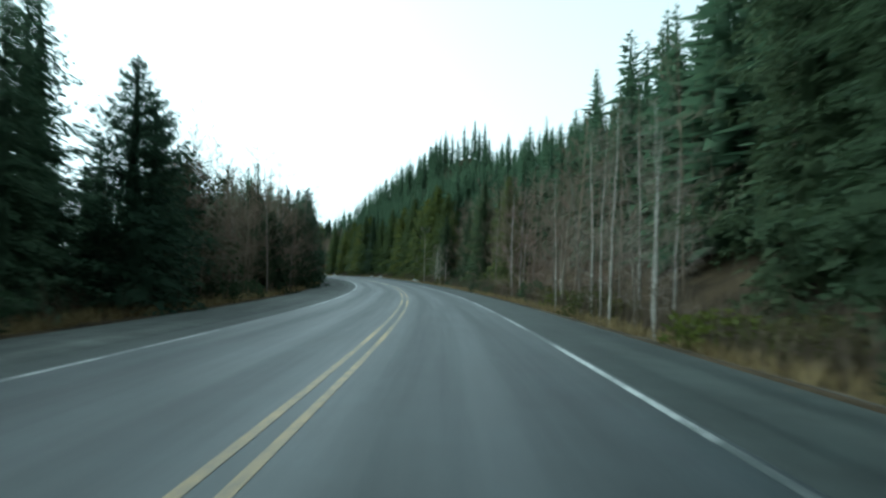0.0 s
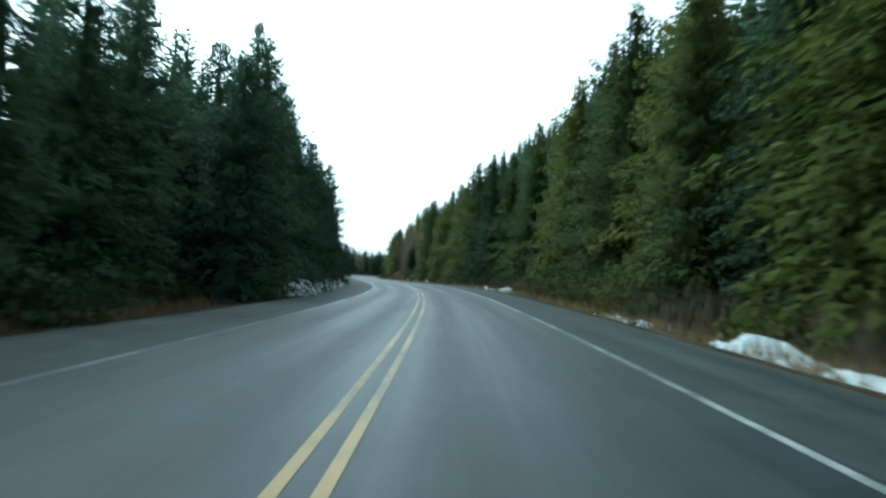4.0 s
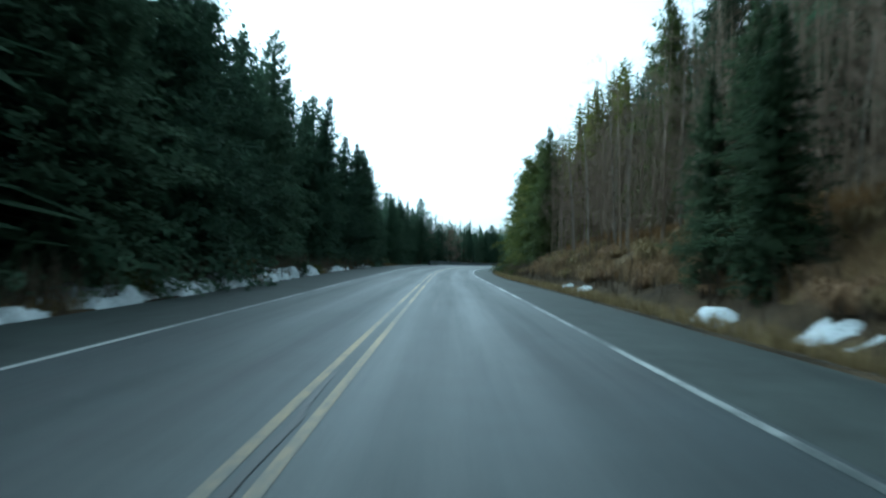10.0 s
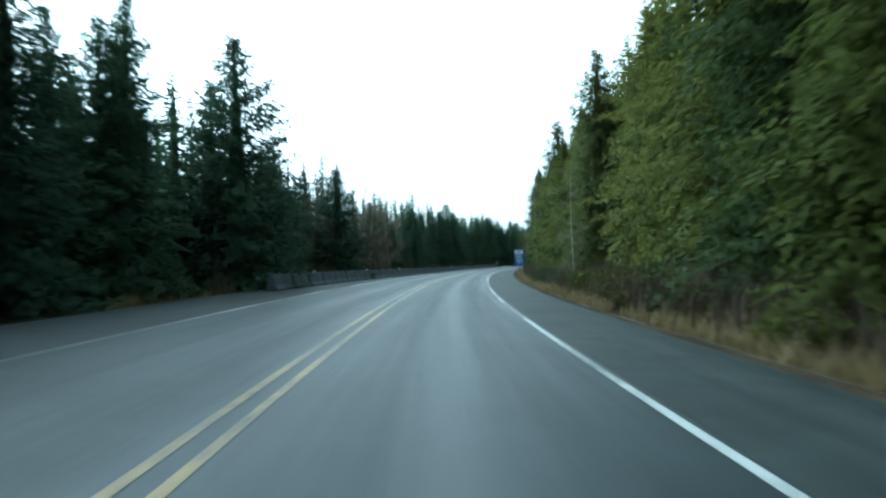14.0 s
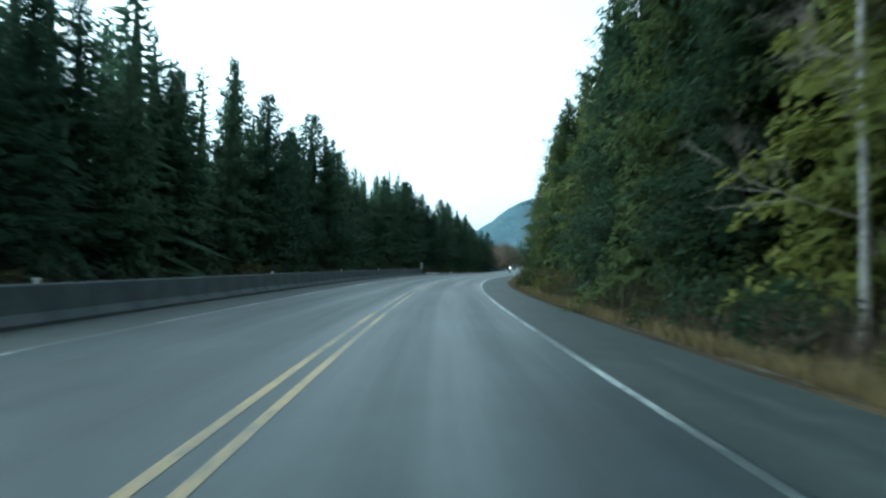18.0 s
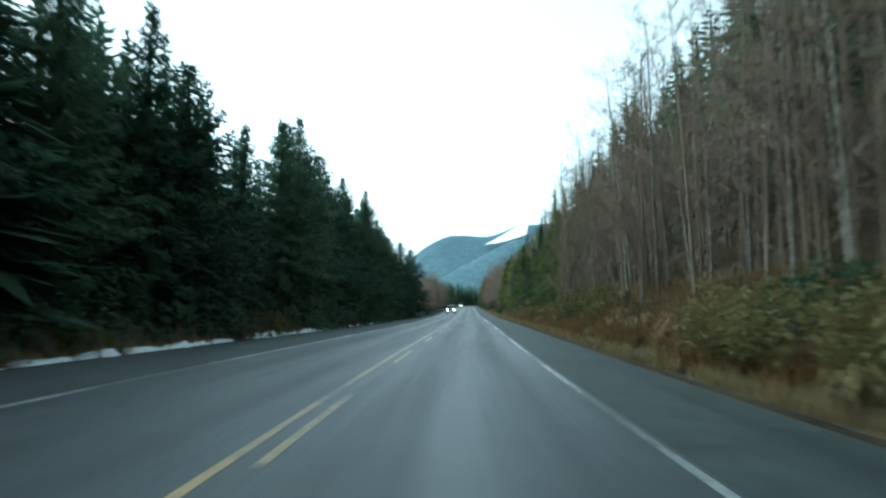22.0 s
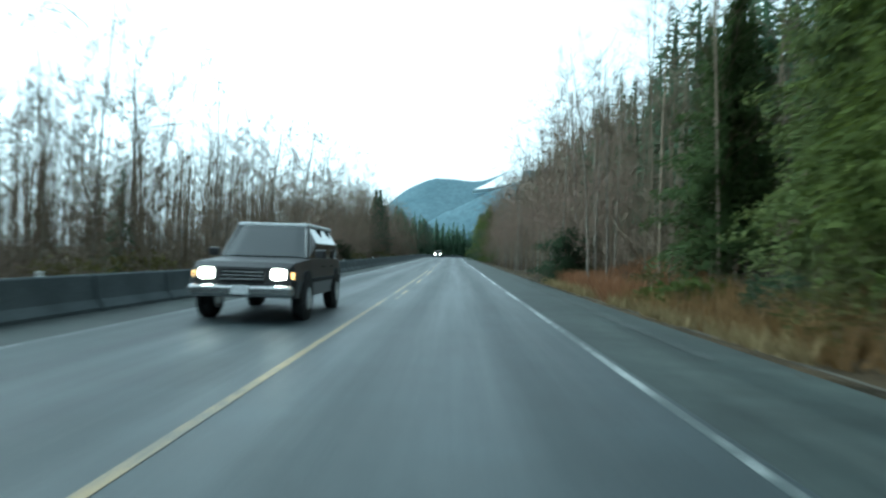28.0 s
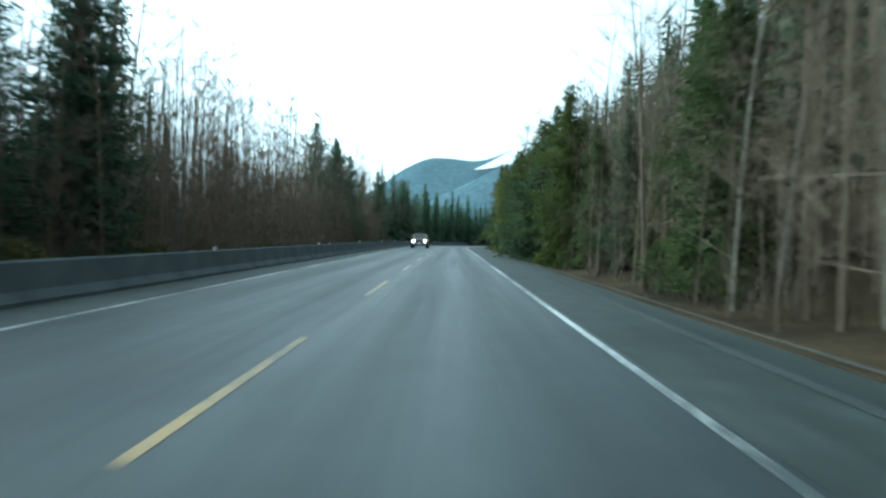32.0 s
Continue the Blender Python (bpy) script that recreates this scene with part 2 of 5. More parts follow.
CONCRETE = surface("weathered_concrete", (0.036, 0.047, 0.051), (0.085, 0.1, 0.105), 0.9, 0.8, 30, 0.3, 0.01, 0.3, 0.04)
SNOW = surface("old_snow", (0.34, 0.38, 0.4), (0.7, 0.74, 0.76), 0.7, 0.9, 14, 0.6, 0.04, 0.3)
FIR = foliage("fir_needles", (0.05, 0.09, 0.06), (0.105, 0.158, 0.094))
HILL_FIR = foliage("hillside_needles", (0.042, 0.078, 0.05), (0.08, 0.125, 0.068))
SPRUCE = foliage("spruce_needles", (0.027, 0.048, 0.026), (0.06, 0.087, 0.041))
HEMLOCK = foliage("hemlock_needles", (0.042, 0.065, 0.023), (0.098, 0.121, 0.038))
CEDAR = foliage("cedar_needles", (0.055, 0.074, 0.018), (0.135, 0.15, 0.032))
TUSSOCK = foliage("olive_tussock", (0.085, 0.076, 0.03), (0.2, 0.17, 0.07), 0.15)
SALAL = foliage("salal_leaves", (0.045, 0.05, 0.016), (0.125, 0.12, 0.042))
DRY = foliage("dry_grass", (0.13, 0.096, 0.048), (0.31, 0.238, 0.12), 0.1)
BRACKEN = foliage("dead_bracken", (0.115, 0.064, 0.03), (0.27, 0.155, 0.072), 0.15)
BRUSH = foliage("bare_brush", (0.06, 0.046, 0.033), (0.15, 0.115, 0.085), 0.15, 0.0)
BARK = surface("conifer_bark", (0.04, 0.032, 0.025), (0.12, 0.1, 0.08), 0.95, 2.0, 18, 0.8, 0.03, 0.2, 0.25)
BIRCH_BARK = surface("birch_bark", (0.14, 0.125, 0.1), (0.46, 0.44, 0.4), 0.85, 2.6, 14, 0.4, 0.01, 0.2, 0.1)
BIRCH_TWIG = foliage("birch_twigs", (0.13, 0.11, 0.085), (0.27, 0.24, 0.2), 0.15, 0.0)
ALDER_BARK = surface("alder_bark", (0.085, 0.075, 0.06), (0.25, 0.225, 0.185), 0.9, 2.2, 16, 0.5, 0.015, 0.2, 0.2)
TWIG = foliage("alder_twigs", (0.112, 0.083, 0.059), (0.232, 0.178, 0.132), 0.15, 0.0)
ROCK = surface("grey_rock", (0.026, 0.022, 0.017), (0.095, 0.083, 0.066), 0.9, 1.1, 9, 1.0, 0.12, 0.3)
STEEL = surface("galvanised_steel", (0.3, 0.31, 0.32), (0.45, 0.46, 0.47), 0.45, 3, 40, 0.1, 0.002, 0.5, 0.0, 0.8)
WOOD = surface("grey_timber", (0.14, 0.12, 0.1), (0.3, 0.27, 0.22), 0.85, 4, 30, 0.4, 0.01)
SIGN_BLUE = surface("blue_sign_sheeting", (0.03, 0.12, 0.42), (0.05, 0.17, 0.5), 0.4, 2, 30, 0, 0.01, 0.5)
SIGN_WHITE = surface("white_sign_sheeting", (0.68, 0.7, 0.72), (0.8, 0.82, 0.83), 0.4, 2, 30, 0, 0.01, 0.5)
SIGN_BACK = surface("bare_aluminium", (0.32, 0.34, 0.34), (0.45, 0.47, 0.46), 0.5, 2, 25, 0.1, 0.004, 0.5, 0.0, 0.6)
RUBBER = surface("tyre_rubber", (0.015, 0.015, 0.016), (0.035, 0.035, 0.036), 0.85, 6, 40, 0.2, 0.004)
CAR_DARK = surface("dark_car_paint", (0.03, 0.03, 0.032), (0.045, 0.045, 0.048), 0.3, 2, 60, 0, 0.01, 0.6)
CAR_TAN = surface("bronze_car_paint", (0.16, 0.11, 0.06), (0.22, 0.15, 0.085), 0.35, 2, 60, 0, 0.01, 0.6)
CAR_PALE = surface("pale_roof_paint", (0.55, 0.57, 0.58), (0.66, 0.68, 0.69), 0.35, 2, 60, 0, 0.01, 0.6)
CAR_GLASS = surface("tinted_glass", (0.012, 0.016, 0.018), (0.02, 0.025, 0.028), 0.06, 2, 30, 0, 0.01, 0.8)
CHROME = surface("chrome_trim", (0.5, 0.5, 0.5), (0.6, 0.6, 0.6), 0.2, 3, 30, 0, 0.01, 0.5, 0.0, 0.9)
LAMP = glow_material("lit_headlamp", (1.0, 0.93, 0.8), 14.0)
AMBER = glow_material("lit_amber_lamp", (1.0, 0.5, 0.15), 3.0)
REFLECTOR = surface("reflector_lens", (0.7, 0.72, 0.7), (0.85, 0.86, 0.84), 0.3, 6, 30, 0, 0.01, 0.6)


# ---- mesh helpers ----
def mesh_of(name, verts, faces, material=None, smooth=False, uv=None):
    me = bpy.data.meshes.new(name)
    me.from_pydata([tuple(v) for v in np.asarray(verts, float).tolist()], [], [tuple(f) for f in (faces.tolist() if isinstance(faces, np.ndarray) else faces)])
    if material:
        me.materials.append(material)
    if smooth:
        me.polygons.foreach_set("use_smooth", [True] * len(me.polygons))
    if uv is not None:
        lay = me.uv_layers.new(name="plan")
        idx = np.zeros(len(me.loops), dtype=np.int32)
        me.loops.foreach_get("vertex_index", idx)
        lay.data.foreach_set("uv", np.asarray(uv, float)[idx].ravel())
    me.update()
    return me


def part(name, me, parent, label="", m=None):
    ob = new(name, me)
    ob.parent = parent
    if m is not None:
        ob.matrix_local = m
    if label:
        tagged(ob, label)
    return ob


def box_bm(size, at=(0, 0, 0), bevel=0.01, taper=None):
    bm = bmesh.new()
    bmesh.ops.create_cube(bm, size=1)
    for v in bm.verts:
        k = taper if taper and v.co.z > 0 else (1, 1)
        v.co = Vector((v.co.x * size[0] * k[0] + at[0], v.co.y * size[1] * k[1] + at[1], v.co.z * size[2] + at[2]))
    if bevel:
        bmesh.ops.bevel(bm, geom=bm.edges[:], offset=bevel, segments=2, affect="EDGES", profile=0.5)
    return bm


def from_bm(name, bm, material, smooth=False):
    me = bpy.data.meshes.new(name)
    bm.to_mesh(me)
    bm.free()
    me.materials.append(material)
    if smooth:
        me.polygons.foreach_set("use_smooth", [True] * len(me.polygons))
    return me


def tube(points, radii, sides=6):
    """Verts and faces of a tapered tube along points."""
    pts = np.asarray(points, float)
    n = len(pts)
    d = np.gradient(pts, axis=0)
    d /= np.linalg.norm(d, axis=1)[:, None] + 1e-9
    ref = np.where(np.abs(d[:, 2:3]) > 0.9, [[1.0, 0, 0]], [[0, 0, 1.0]])
    a = np.cross(d, ref)
    a /= np.linalg.norm(a, axis=1)[:, None] + 1e-9
    b = np.cross(d, a)
    ang = np.arange(sides) * 2 * np.pi / sides
    ring = pts[:, None] + np.asarray(radii)[:, None, None] * (np.cos(ang)[None, :, None] * a[:, None] + np.sin(ang)[None, :, None] * b[:, None])
    f = [(i * sides + j, i * sides + (j + 1) % sides, (i + 1) * sides + (j + 1) % sides, (i + 1) * sides + j) for i in range(n - 1) for j in range(sides)]
    f.append(tuple(range((n - 1) * sides, n * sides)))
    return ring.reshape(-1, 3), f


class Pile:
    """Collects verts and faces of many pieces for one mesh."""

    def __init__(self):
        self.v, self.f, self.n = [], [], 0

    def add(self, v, f):
        self.v.append(np.asarray(v, float))
        self.f += [tuple(i + self.n for i in q) for q in f]
        self.n += len(v)

    def mesh(self, name, material, smooth=False):
        return mesh_of(name, np.concatenate(self.v), self.f, material, smooth)

# ---- lie of the land beside the road: cut bank and hillside on the right, fall to the valley on the left ----
BANK_AT = [-120, 60, 150, 165, 240, 262, 330, 395, 410, 470, 500, 545, 570, 600, 700, 1000]
BANK_RIGHT = [0.2, 0.2, 0.5, 1.5, 1.7, 1.3, 0.5, 0.7, 1.4, 1.8, 1.3, 1.7, 1.1, 0.3, 0.4, 0.4]
SLOPE_RIGHT = [0.5, 0.54, 0.52, 0.5, 0.5, 0.45, 0.36, 0.36, 0.46, 0.6, 0.56, 0.52, 0.46, 0.46, 0.46, 0.42]
LEFT_AT = [-120, 290, 305, 440, 455, 535, 545, 1000]
BANK_LEFT = [0.25, 0.25, -0.7, -0.7, 0.15, 0.15, -0.9, -0.9]
SLOPE_LEFT = [0.0, 0.0, -0.1, -0.1, -0.02, -0.02, -0.13, -0.13]


# ---- ground, road and shoulders ----
rng = np.random.default_rng(7)
WAVES = [(rng.uniform(-1, 1, 2) * f, rng.uniform(0, 6.28)) for f in (0.05, 0.09, 0.16, 0.28, 0.5, 0.9, 1.5) for _ in range(3)]


def ripple(x, y, lo=0, hi=21):
    """Smooth uneven relief, about -1 to 1."""
    return sum(np.sin(a[0] * x + a[1] * y + p) for a, p in WAVES[lo:hi]) / math.sqrt(hi - lo)


def ease(x):
    x = np.clip(x, 0, 1)
    return x * x * (3 - 2 * x)


PAVED_R, PAVED_L = 5.9, -5.0


def rise(s, lat):
    """Height of the ground over the road's own level."""
    s, lat = np.broadcast_arrays(np.asarray(s, float), np.asarray(lat, float))
    r, f = lat - PAVED_R, -lat + PAVED_L
    br, sr = np.interp(s, BANK_AT, BANK_RIGHT), np.interp(s, BANK_AT, SLOPE_RIGHT)
    bl, sl = np.interp(s, LEFT_AT, BANK_LEFT), np.interp(s, LEFT_AT, SLOPE_LEFT)
    high = 0.45 * ease((s - 170) / 60) * ease((360 - s) / 60) * np.clip(r - 24, 0, 45)      # the hillside steepens behind the first bend
    h = high - 0.3 * ease(r / 1.6) + br * ease((r - 0.8) / 4.5) + sr * np.clip(r - 4.0, 0, 60) 
    h = h - 0.25 * ease((f - 1.2) / 2.5) + bl * ease((f - 2.2) / 4) + sl * np.clip(f - 5.0, 0, 45)
    away = ease((np.maximum(r, f - 2.0) - 0.6) / 4)
    x, y = where(s, lat)
    return h + away * (0.22 * ripple(x, y, 6, 21) + 0.5 * ease((np.abs(lat) - 12) / 12) * ripple(x, y, 0, 9)) - 0.35 * (np.maximum(r, f - 2.3) < -0.02)


def ground_point(s, lat, up=0.0):
    """World place on the ground at a station and an offset to the right of the centre line."""
    x, y = where(s, lat)
    return np.stack([x, y, level(s, lat) + rise(s, lat) + up], -1)


def sheet(name, stations, lats, height, material, label="", category="", kind="structure", smooth=True):
    s, q = np.meshgrid(stations, lats, indexing="ij")
    x, y = where(s, q)
    v = np.stack([x, y, height(s, q)], -1).reshape(-1, 3)
    i, j = np.meshgrid(np.arange(len(stations) - 1), np.arange(len(lats) - 1), indexing="ij")
    a = (i * len(lats) + j).ravel()
    f = np.stack([a, a + 1, a + len(lats) + 1, a + len(lats)], -1)
    ob = new(name, mesh_of(name, v, f, material, smooth, np.stack([q.ravel(), s.ravel()], -1)))
    return tagged(ob, label, category, kind=kind)


LATS = np.concatenate([[-75, -62, -50, -40, -32, -26, -21, -17.5, -15], np.arange(-13, -6.6, 0.7), [-6.3, -5.8, -5.4, -4.9, -4, 0, 4, 5.6, 5.95, 6.3],
                       np.arange(6.8, 14, 0.6), [15, 16.5, 18.5, 21, 24, 28, 33, 40, 50, 62, 75]])
ground = sheet("ground", np.arange(-110, END + 1, 2.0), LATS, lambda s, q: level(s, q) + rise(s, q), EARTH,
               "dark brown forest floor with needle litter and moss", "ground")

# the land beyond the roadside, out to the horizon
gx, gy = np.meshgrid(np.concatenate([[-4000, -2500, -1500], np.arange(-900, 901, 60), [1500, 2500, 4000]]),
                     np.concatenate([[-3000, -1500, -800], np.arange(-400, 1501, 60), [2200, 3200, 4500]]), indexing="ij")
near = np.argmin((gx.ravel()[:, None] - CX[None, ::10]) ** 2 + (gy.ravel()[:, None] - CY[None, ::10]) ** 2, axis=1) * 10
gl = (gx.ravel() - CX[near]) * np.cos(CH[near]) + (gy.ravel() - CY[near]) * np.sin(CH[near])
gz = CZ[near] - 2.5 + np.where(gl > 45, 0.32 * np.clip(gl - 45, 0, 110), 0) - np.where(gl < 0, 0.02 * np.clip(-gl, 0, 100), 0) - 9 * np.exp(-(gl / 90) ** 2)
ny_ = gx.shape[1]
gi, gj = np.meshgrid(np.arange(gx.shape[0] - 1), np.arange(ny_ - 1), indexing="ij")
ga = (gi * ny_ + gj).ravel()
far_ground = new("ground_far", mesh_of("ground_far", np.stack([gx.ravel(), gy.ravel(), gz], -1), np.stack([ga, ga + ny_, ga + ny_ + 1, ga + 1], -1), EARTH, True))
tagged(far_ground, "dark wooded valley floor and hillside reaching the horizon", "ground", kind="structure")

THATCH = surface("dry_grass_thatch", (0.045, 0.032, 0.018), (0.19, 0.138, 0.07), 1.0, 2.2, 24, 1.0, 0.12, 0.1)
for s0, s1, q0, q1 in ((165, 256, 8.4, 14.0), (404, 506, 7.8, 11.6), (520, 574, 7.8, 10.2)):
    def thatch_height(s, q):
        u, w = (s - s0) / (s1 - s0), (q - q0) / (q1 - q0)
        x, y = where(s, q)
        body = np.minimum(ease(u / 0.06) * ease((1 - u) / 0.06), ease(w / 0.3) * ease((1 - w) / 0.3))
        return level(s, q) + rise(s, q) + 0.2 * body - 0.12 + 0.07 * ripple(x * 1.5, y * 1.5, 6, 21)

    sheet("grass_bank", np.arange(s0, s1 + 0.1, 0.7), np.arange(q0, q1 + 0.1, 0.35), thatch_height, THATCH, "bank of bleached matted grass above bare soil", "bank")

ROAD_S = np.arange(-108, END - 4, 2.0)
road = sheet("road", ROAD_S, np.array([-PAVE_EDGE, -2.6, -1.3, 0, 1.3, 2.6, PAVE_EDGE]), level, ASPHALT, "grey two-lane asphalt highway with faint wheel tracks", "road")
sheet("shoulder_right", ROAD_S, np.array([PAVE_EDGE, 4.6, 5.3, 6.1]), lambda s, q: level(s, q) - 0.03 * np.clip(q - 5.2, 0, 1), SHOULDER,
      "dark paved shoulder along the highway edge", "road shoulder")
sheet("shoulder_left", ROAD_S, np.array([-7.8, -7.4, -7.0, -6.4, -5.7, -4.9, -PAVE_EDGE]), lambda s, q: level(s, q) - 0.05 * np.clip(-q - 5.0, 0, 2) - 0.3 * ease((-q - 7.2) / 0.6), SHOULDER,
      "dark gravelly shoulder along the far lane", "road shoulder")
sheet("gravel_verge", ROAD_S, np.array([5.9, 6.2, 6.4, 6.65]), lambda s, q: level(s, q) - 0.035 - 0.085 * ease((q - 6.05) / 0.7) + 0.02 * ease((q - 6.1) / 0.2) * ripple(s * 6, q * 9, 9, 21), GRAVEL,
      "narrow strip of pale gravel and grit along the pavement", "gravel")


def stripe(name, s0, s1, lat, width, material, label, step=2.0):
    st = np.arange(s0, s1 + step * 0.5, step)
    return sheet(name, st, np.array([lat - width / 2, lat + width / 2]), lambda s, q: level(s, q) + 0.005, material, label, "road marking")


stripe("edge_line_right", -106, END - 6, EDGE_R, 0.11, WHITE, "worn white edge line on the asphalt")
stripe("edge_line_left", -106, END - 6, -EDGE_L, 0.1, WHITE, "worn white edge line of the far lane")


sheet("gravel_shoulder", np.arange(-106, 96, 2.0), np.array([-7.6, -6.9, -6.2, -5.6, -4.9, -4.3]), lambda s, q: level(s, q) - 0.05 * np.clip(-q - 5.0, 0, 2) - 0.3 * ease((-q - 7.2) / 0.6) + 0.02 * ease((-q - 4.3) / 0.5) * ease((94 - s) / 14) - 0.012 * ease((s - 84) / 10) + 0.004,
      LOOSE, "pale loose gravel on the wide far shoulder", "gravel")


def tar_patch(s0, length, lat, width, seed):
    """A ragged dark run of sealant on the asphalt."""
    g = np.random.default_rng(seed)
    st = np.linspace(s0, s0 + length, 15)
    half = width * np.sin(np.linspace(0.12, math.pi - 0.12, 15)) ** 0.5 * g.uniform(0.6, 1.2, 15) / 2
    mid = lat + np.cumsum(g.normal(0, 0.012, 15))
    s = np.stack([st, st], 1)
    q = np.stack([mid - half, mid + half], 1)
    x, y = where(s, q)
    v = np.stack([x, y, level(s, q) + 0.009], -1).reshape(-1, 3)
    ob = new("tar_patch", mesh_of("tar_patch", v, [(2 * k, 2 * k + 1, 2 * k + 3, 2 * k + 2) for k in range(14)], TAR))
    tagged(ob, "dark ragged run of crack sealant on the asphalt", "tar patch", "tar patches on the highway", "structure")


for k, (s0, ln, lat_, wd) in enumerate(((173, 2.2, 0.1, 0.16), (190, 5, 0.0, 0.08), (217, 3, 0.05, 0.12), (233, 2.0, 0.15, 0.24), (258, 6, 0.0, 0.08), (297, 3.4, 0.29, 0.16), (306, 8, -1.1, 0.1), (318, 12, -2.4, 0.1), (352, 9, 0.02, 0.08), (430, 6, 2.5, 0.1), (498, 4, 0.1, 0.12), (549, 7, -1.3, 0.1), (606, 6, -1.9, 0.1), (618, 5, 1.2, 0.08))):
    tar_patch(s0, ln, lat_, wd, k)


def loose_stones(name, s0, s1, q0, q1, count, label):
    """Pebbles and grit thrown to the pavement edge."""
    g = np.random.default_rng(5)
    s, q = g.uniform(s0, s1, count), q0 + (q1 - q0) * np.clip(g.normal(0.5, 0.22, count), 0, 1)
    x, y = where(s, q)
    c = np.stack([x, y, level(s, q) - 0.03 * np.clip(q - 5.2, 0, 1) - 0.05 * ease((q - 6.05) / 0.7)], -1)
    r = 0.012 + 0.03 * g.random(count) ** 3
    way = np.array([(1, 0, 0), (0, 1, 0), (-1, 0, 0), (0, -1, 0), (0, 0, 0.75), (0, 0, -0.4)])
    v = c[:, None] + way[None] * (r[:, None] * g.uniform(0.7, 1.4, (count, 6)))[..., None]
    f = np.array([(0, 1, 4), (1, 2, 4), (2, 3, 4), (3, 0, 4), (1, 0, 5), (2, 1, 5), (3, 2, 5), (0, 3, 5)])
    ob = new(name, mesh_of(name, v.reshape(-1, 3), (f[None] + 6 * np.arange(count)[:, None, None]).reshape(-1, 3), GRAVEL))
    tagged(ob, label, "gravel", kind="stuff")


loose_stones("loose_stones", -40, 700, 5.6, 6.75, 9000, "scattered small stones along the pavement edge")


# ---- trees ----
def inner_crown(g, tall, reach, low, rings, sides, clumps, lean=(0, 0), size=1.0):
    """The dense inside of a conifer's crown: a ragged thin hull and dark clumps of needles round it."""
    v, f = [], []
    for i in range(rings):
        u = i / (rings - 1)
        for j in range(sides):
            a = 2 * math.pi * (j + 0.5 * (i % 2)) / sides
            r = 0.17 * reach * (1 - u) ** 0.8 * g.uniform(0.4, 1.4) + 0.05
            v.append((lean[0] * u * u + math.cos(a) * r, lean[1] * u * u + math.sin(a) * r, tall * (low + (0.95 - low) * u) + g.uniform(-0.5, 0.5) * (1 - u)))
    for i in range(rings - 1):
        for j in range(sides):
            p, q = i * sides + j, i * sides + (j + 1) % sides
            f += [(p, q, q + sides), (p, q + sides, p + sides)]
    for k in range(clumps):
        u = 1 - (1 - (k + g.random()) / clumps) ** 0.75
        r = reach * (1 - u) ** 0.8 * g.uniform(0.15, 0.78)
        a = k * 2.399
        c = np.array([math.cos(a) * r + lean[0] * u * u, math.sin(a) * r + lean[1] * u * u, tall * (low + (0.97 - low) * u) - 0.25 * r])
        out, side = np.array([math.cos(a), math.sin(a), -g.uniform(0.2, 0.8)]), np.array([-math.sin(a), math.cos(a), g.normal(0, 0.25)])
        z = size * (0.12 + 0.12 * reach * (1 - u)) * g.uniform(0.6, 1.4)
        n = len(v)
        v += [c - side * z * 0.6 - out * z * 0.6, c + side * z * 0.6 - out * z * g.uniform(0.1, 0.6), c + out * z + side * z * g.normal(0, 0.3)]
        f.append((n, n + 1, n + 2))
    return v, f


def outwards(v, f):
    """Turn every spray's front away from the stem."""
    v, f = np.asarray(v, float), np.asarray(f)
    a, b, c = v[f[:, 0]], v[f[:, 1]], v[f[:, 2]]
    n, m = np.cross(b - a, c - a), (a + b + c) / 3
    way = m * [1, 1, 0] / (np.linalg.norm(m[:, :2], axis=1)[:, None] + 0.2) + [0, 0, 0.35]
    back = (n * way).sum(1) < 0
    f[back] = f[back][:, ::-1]
    return v, f


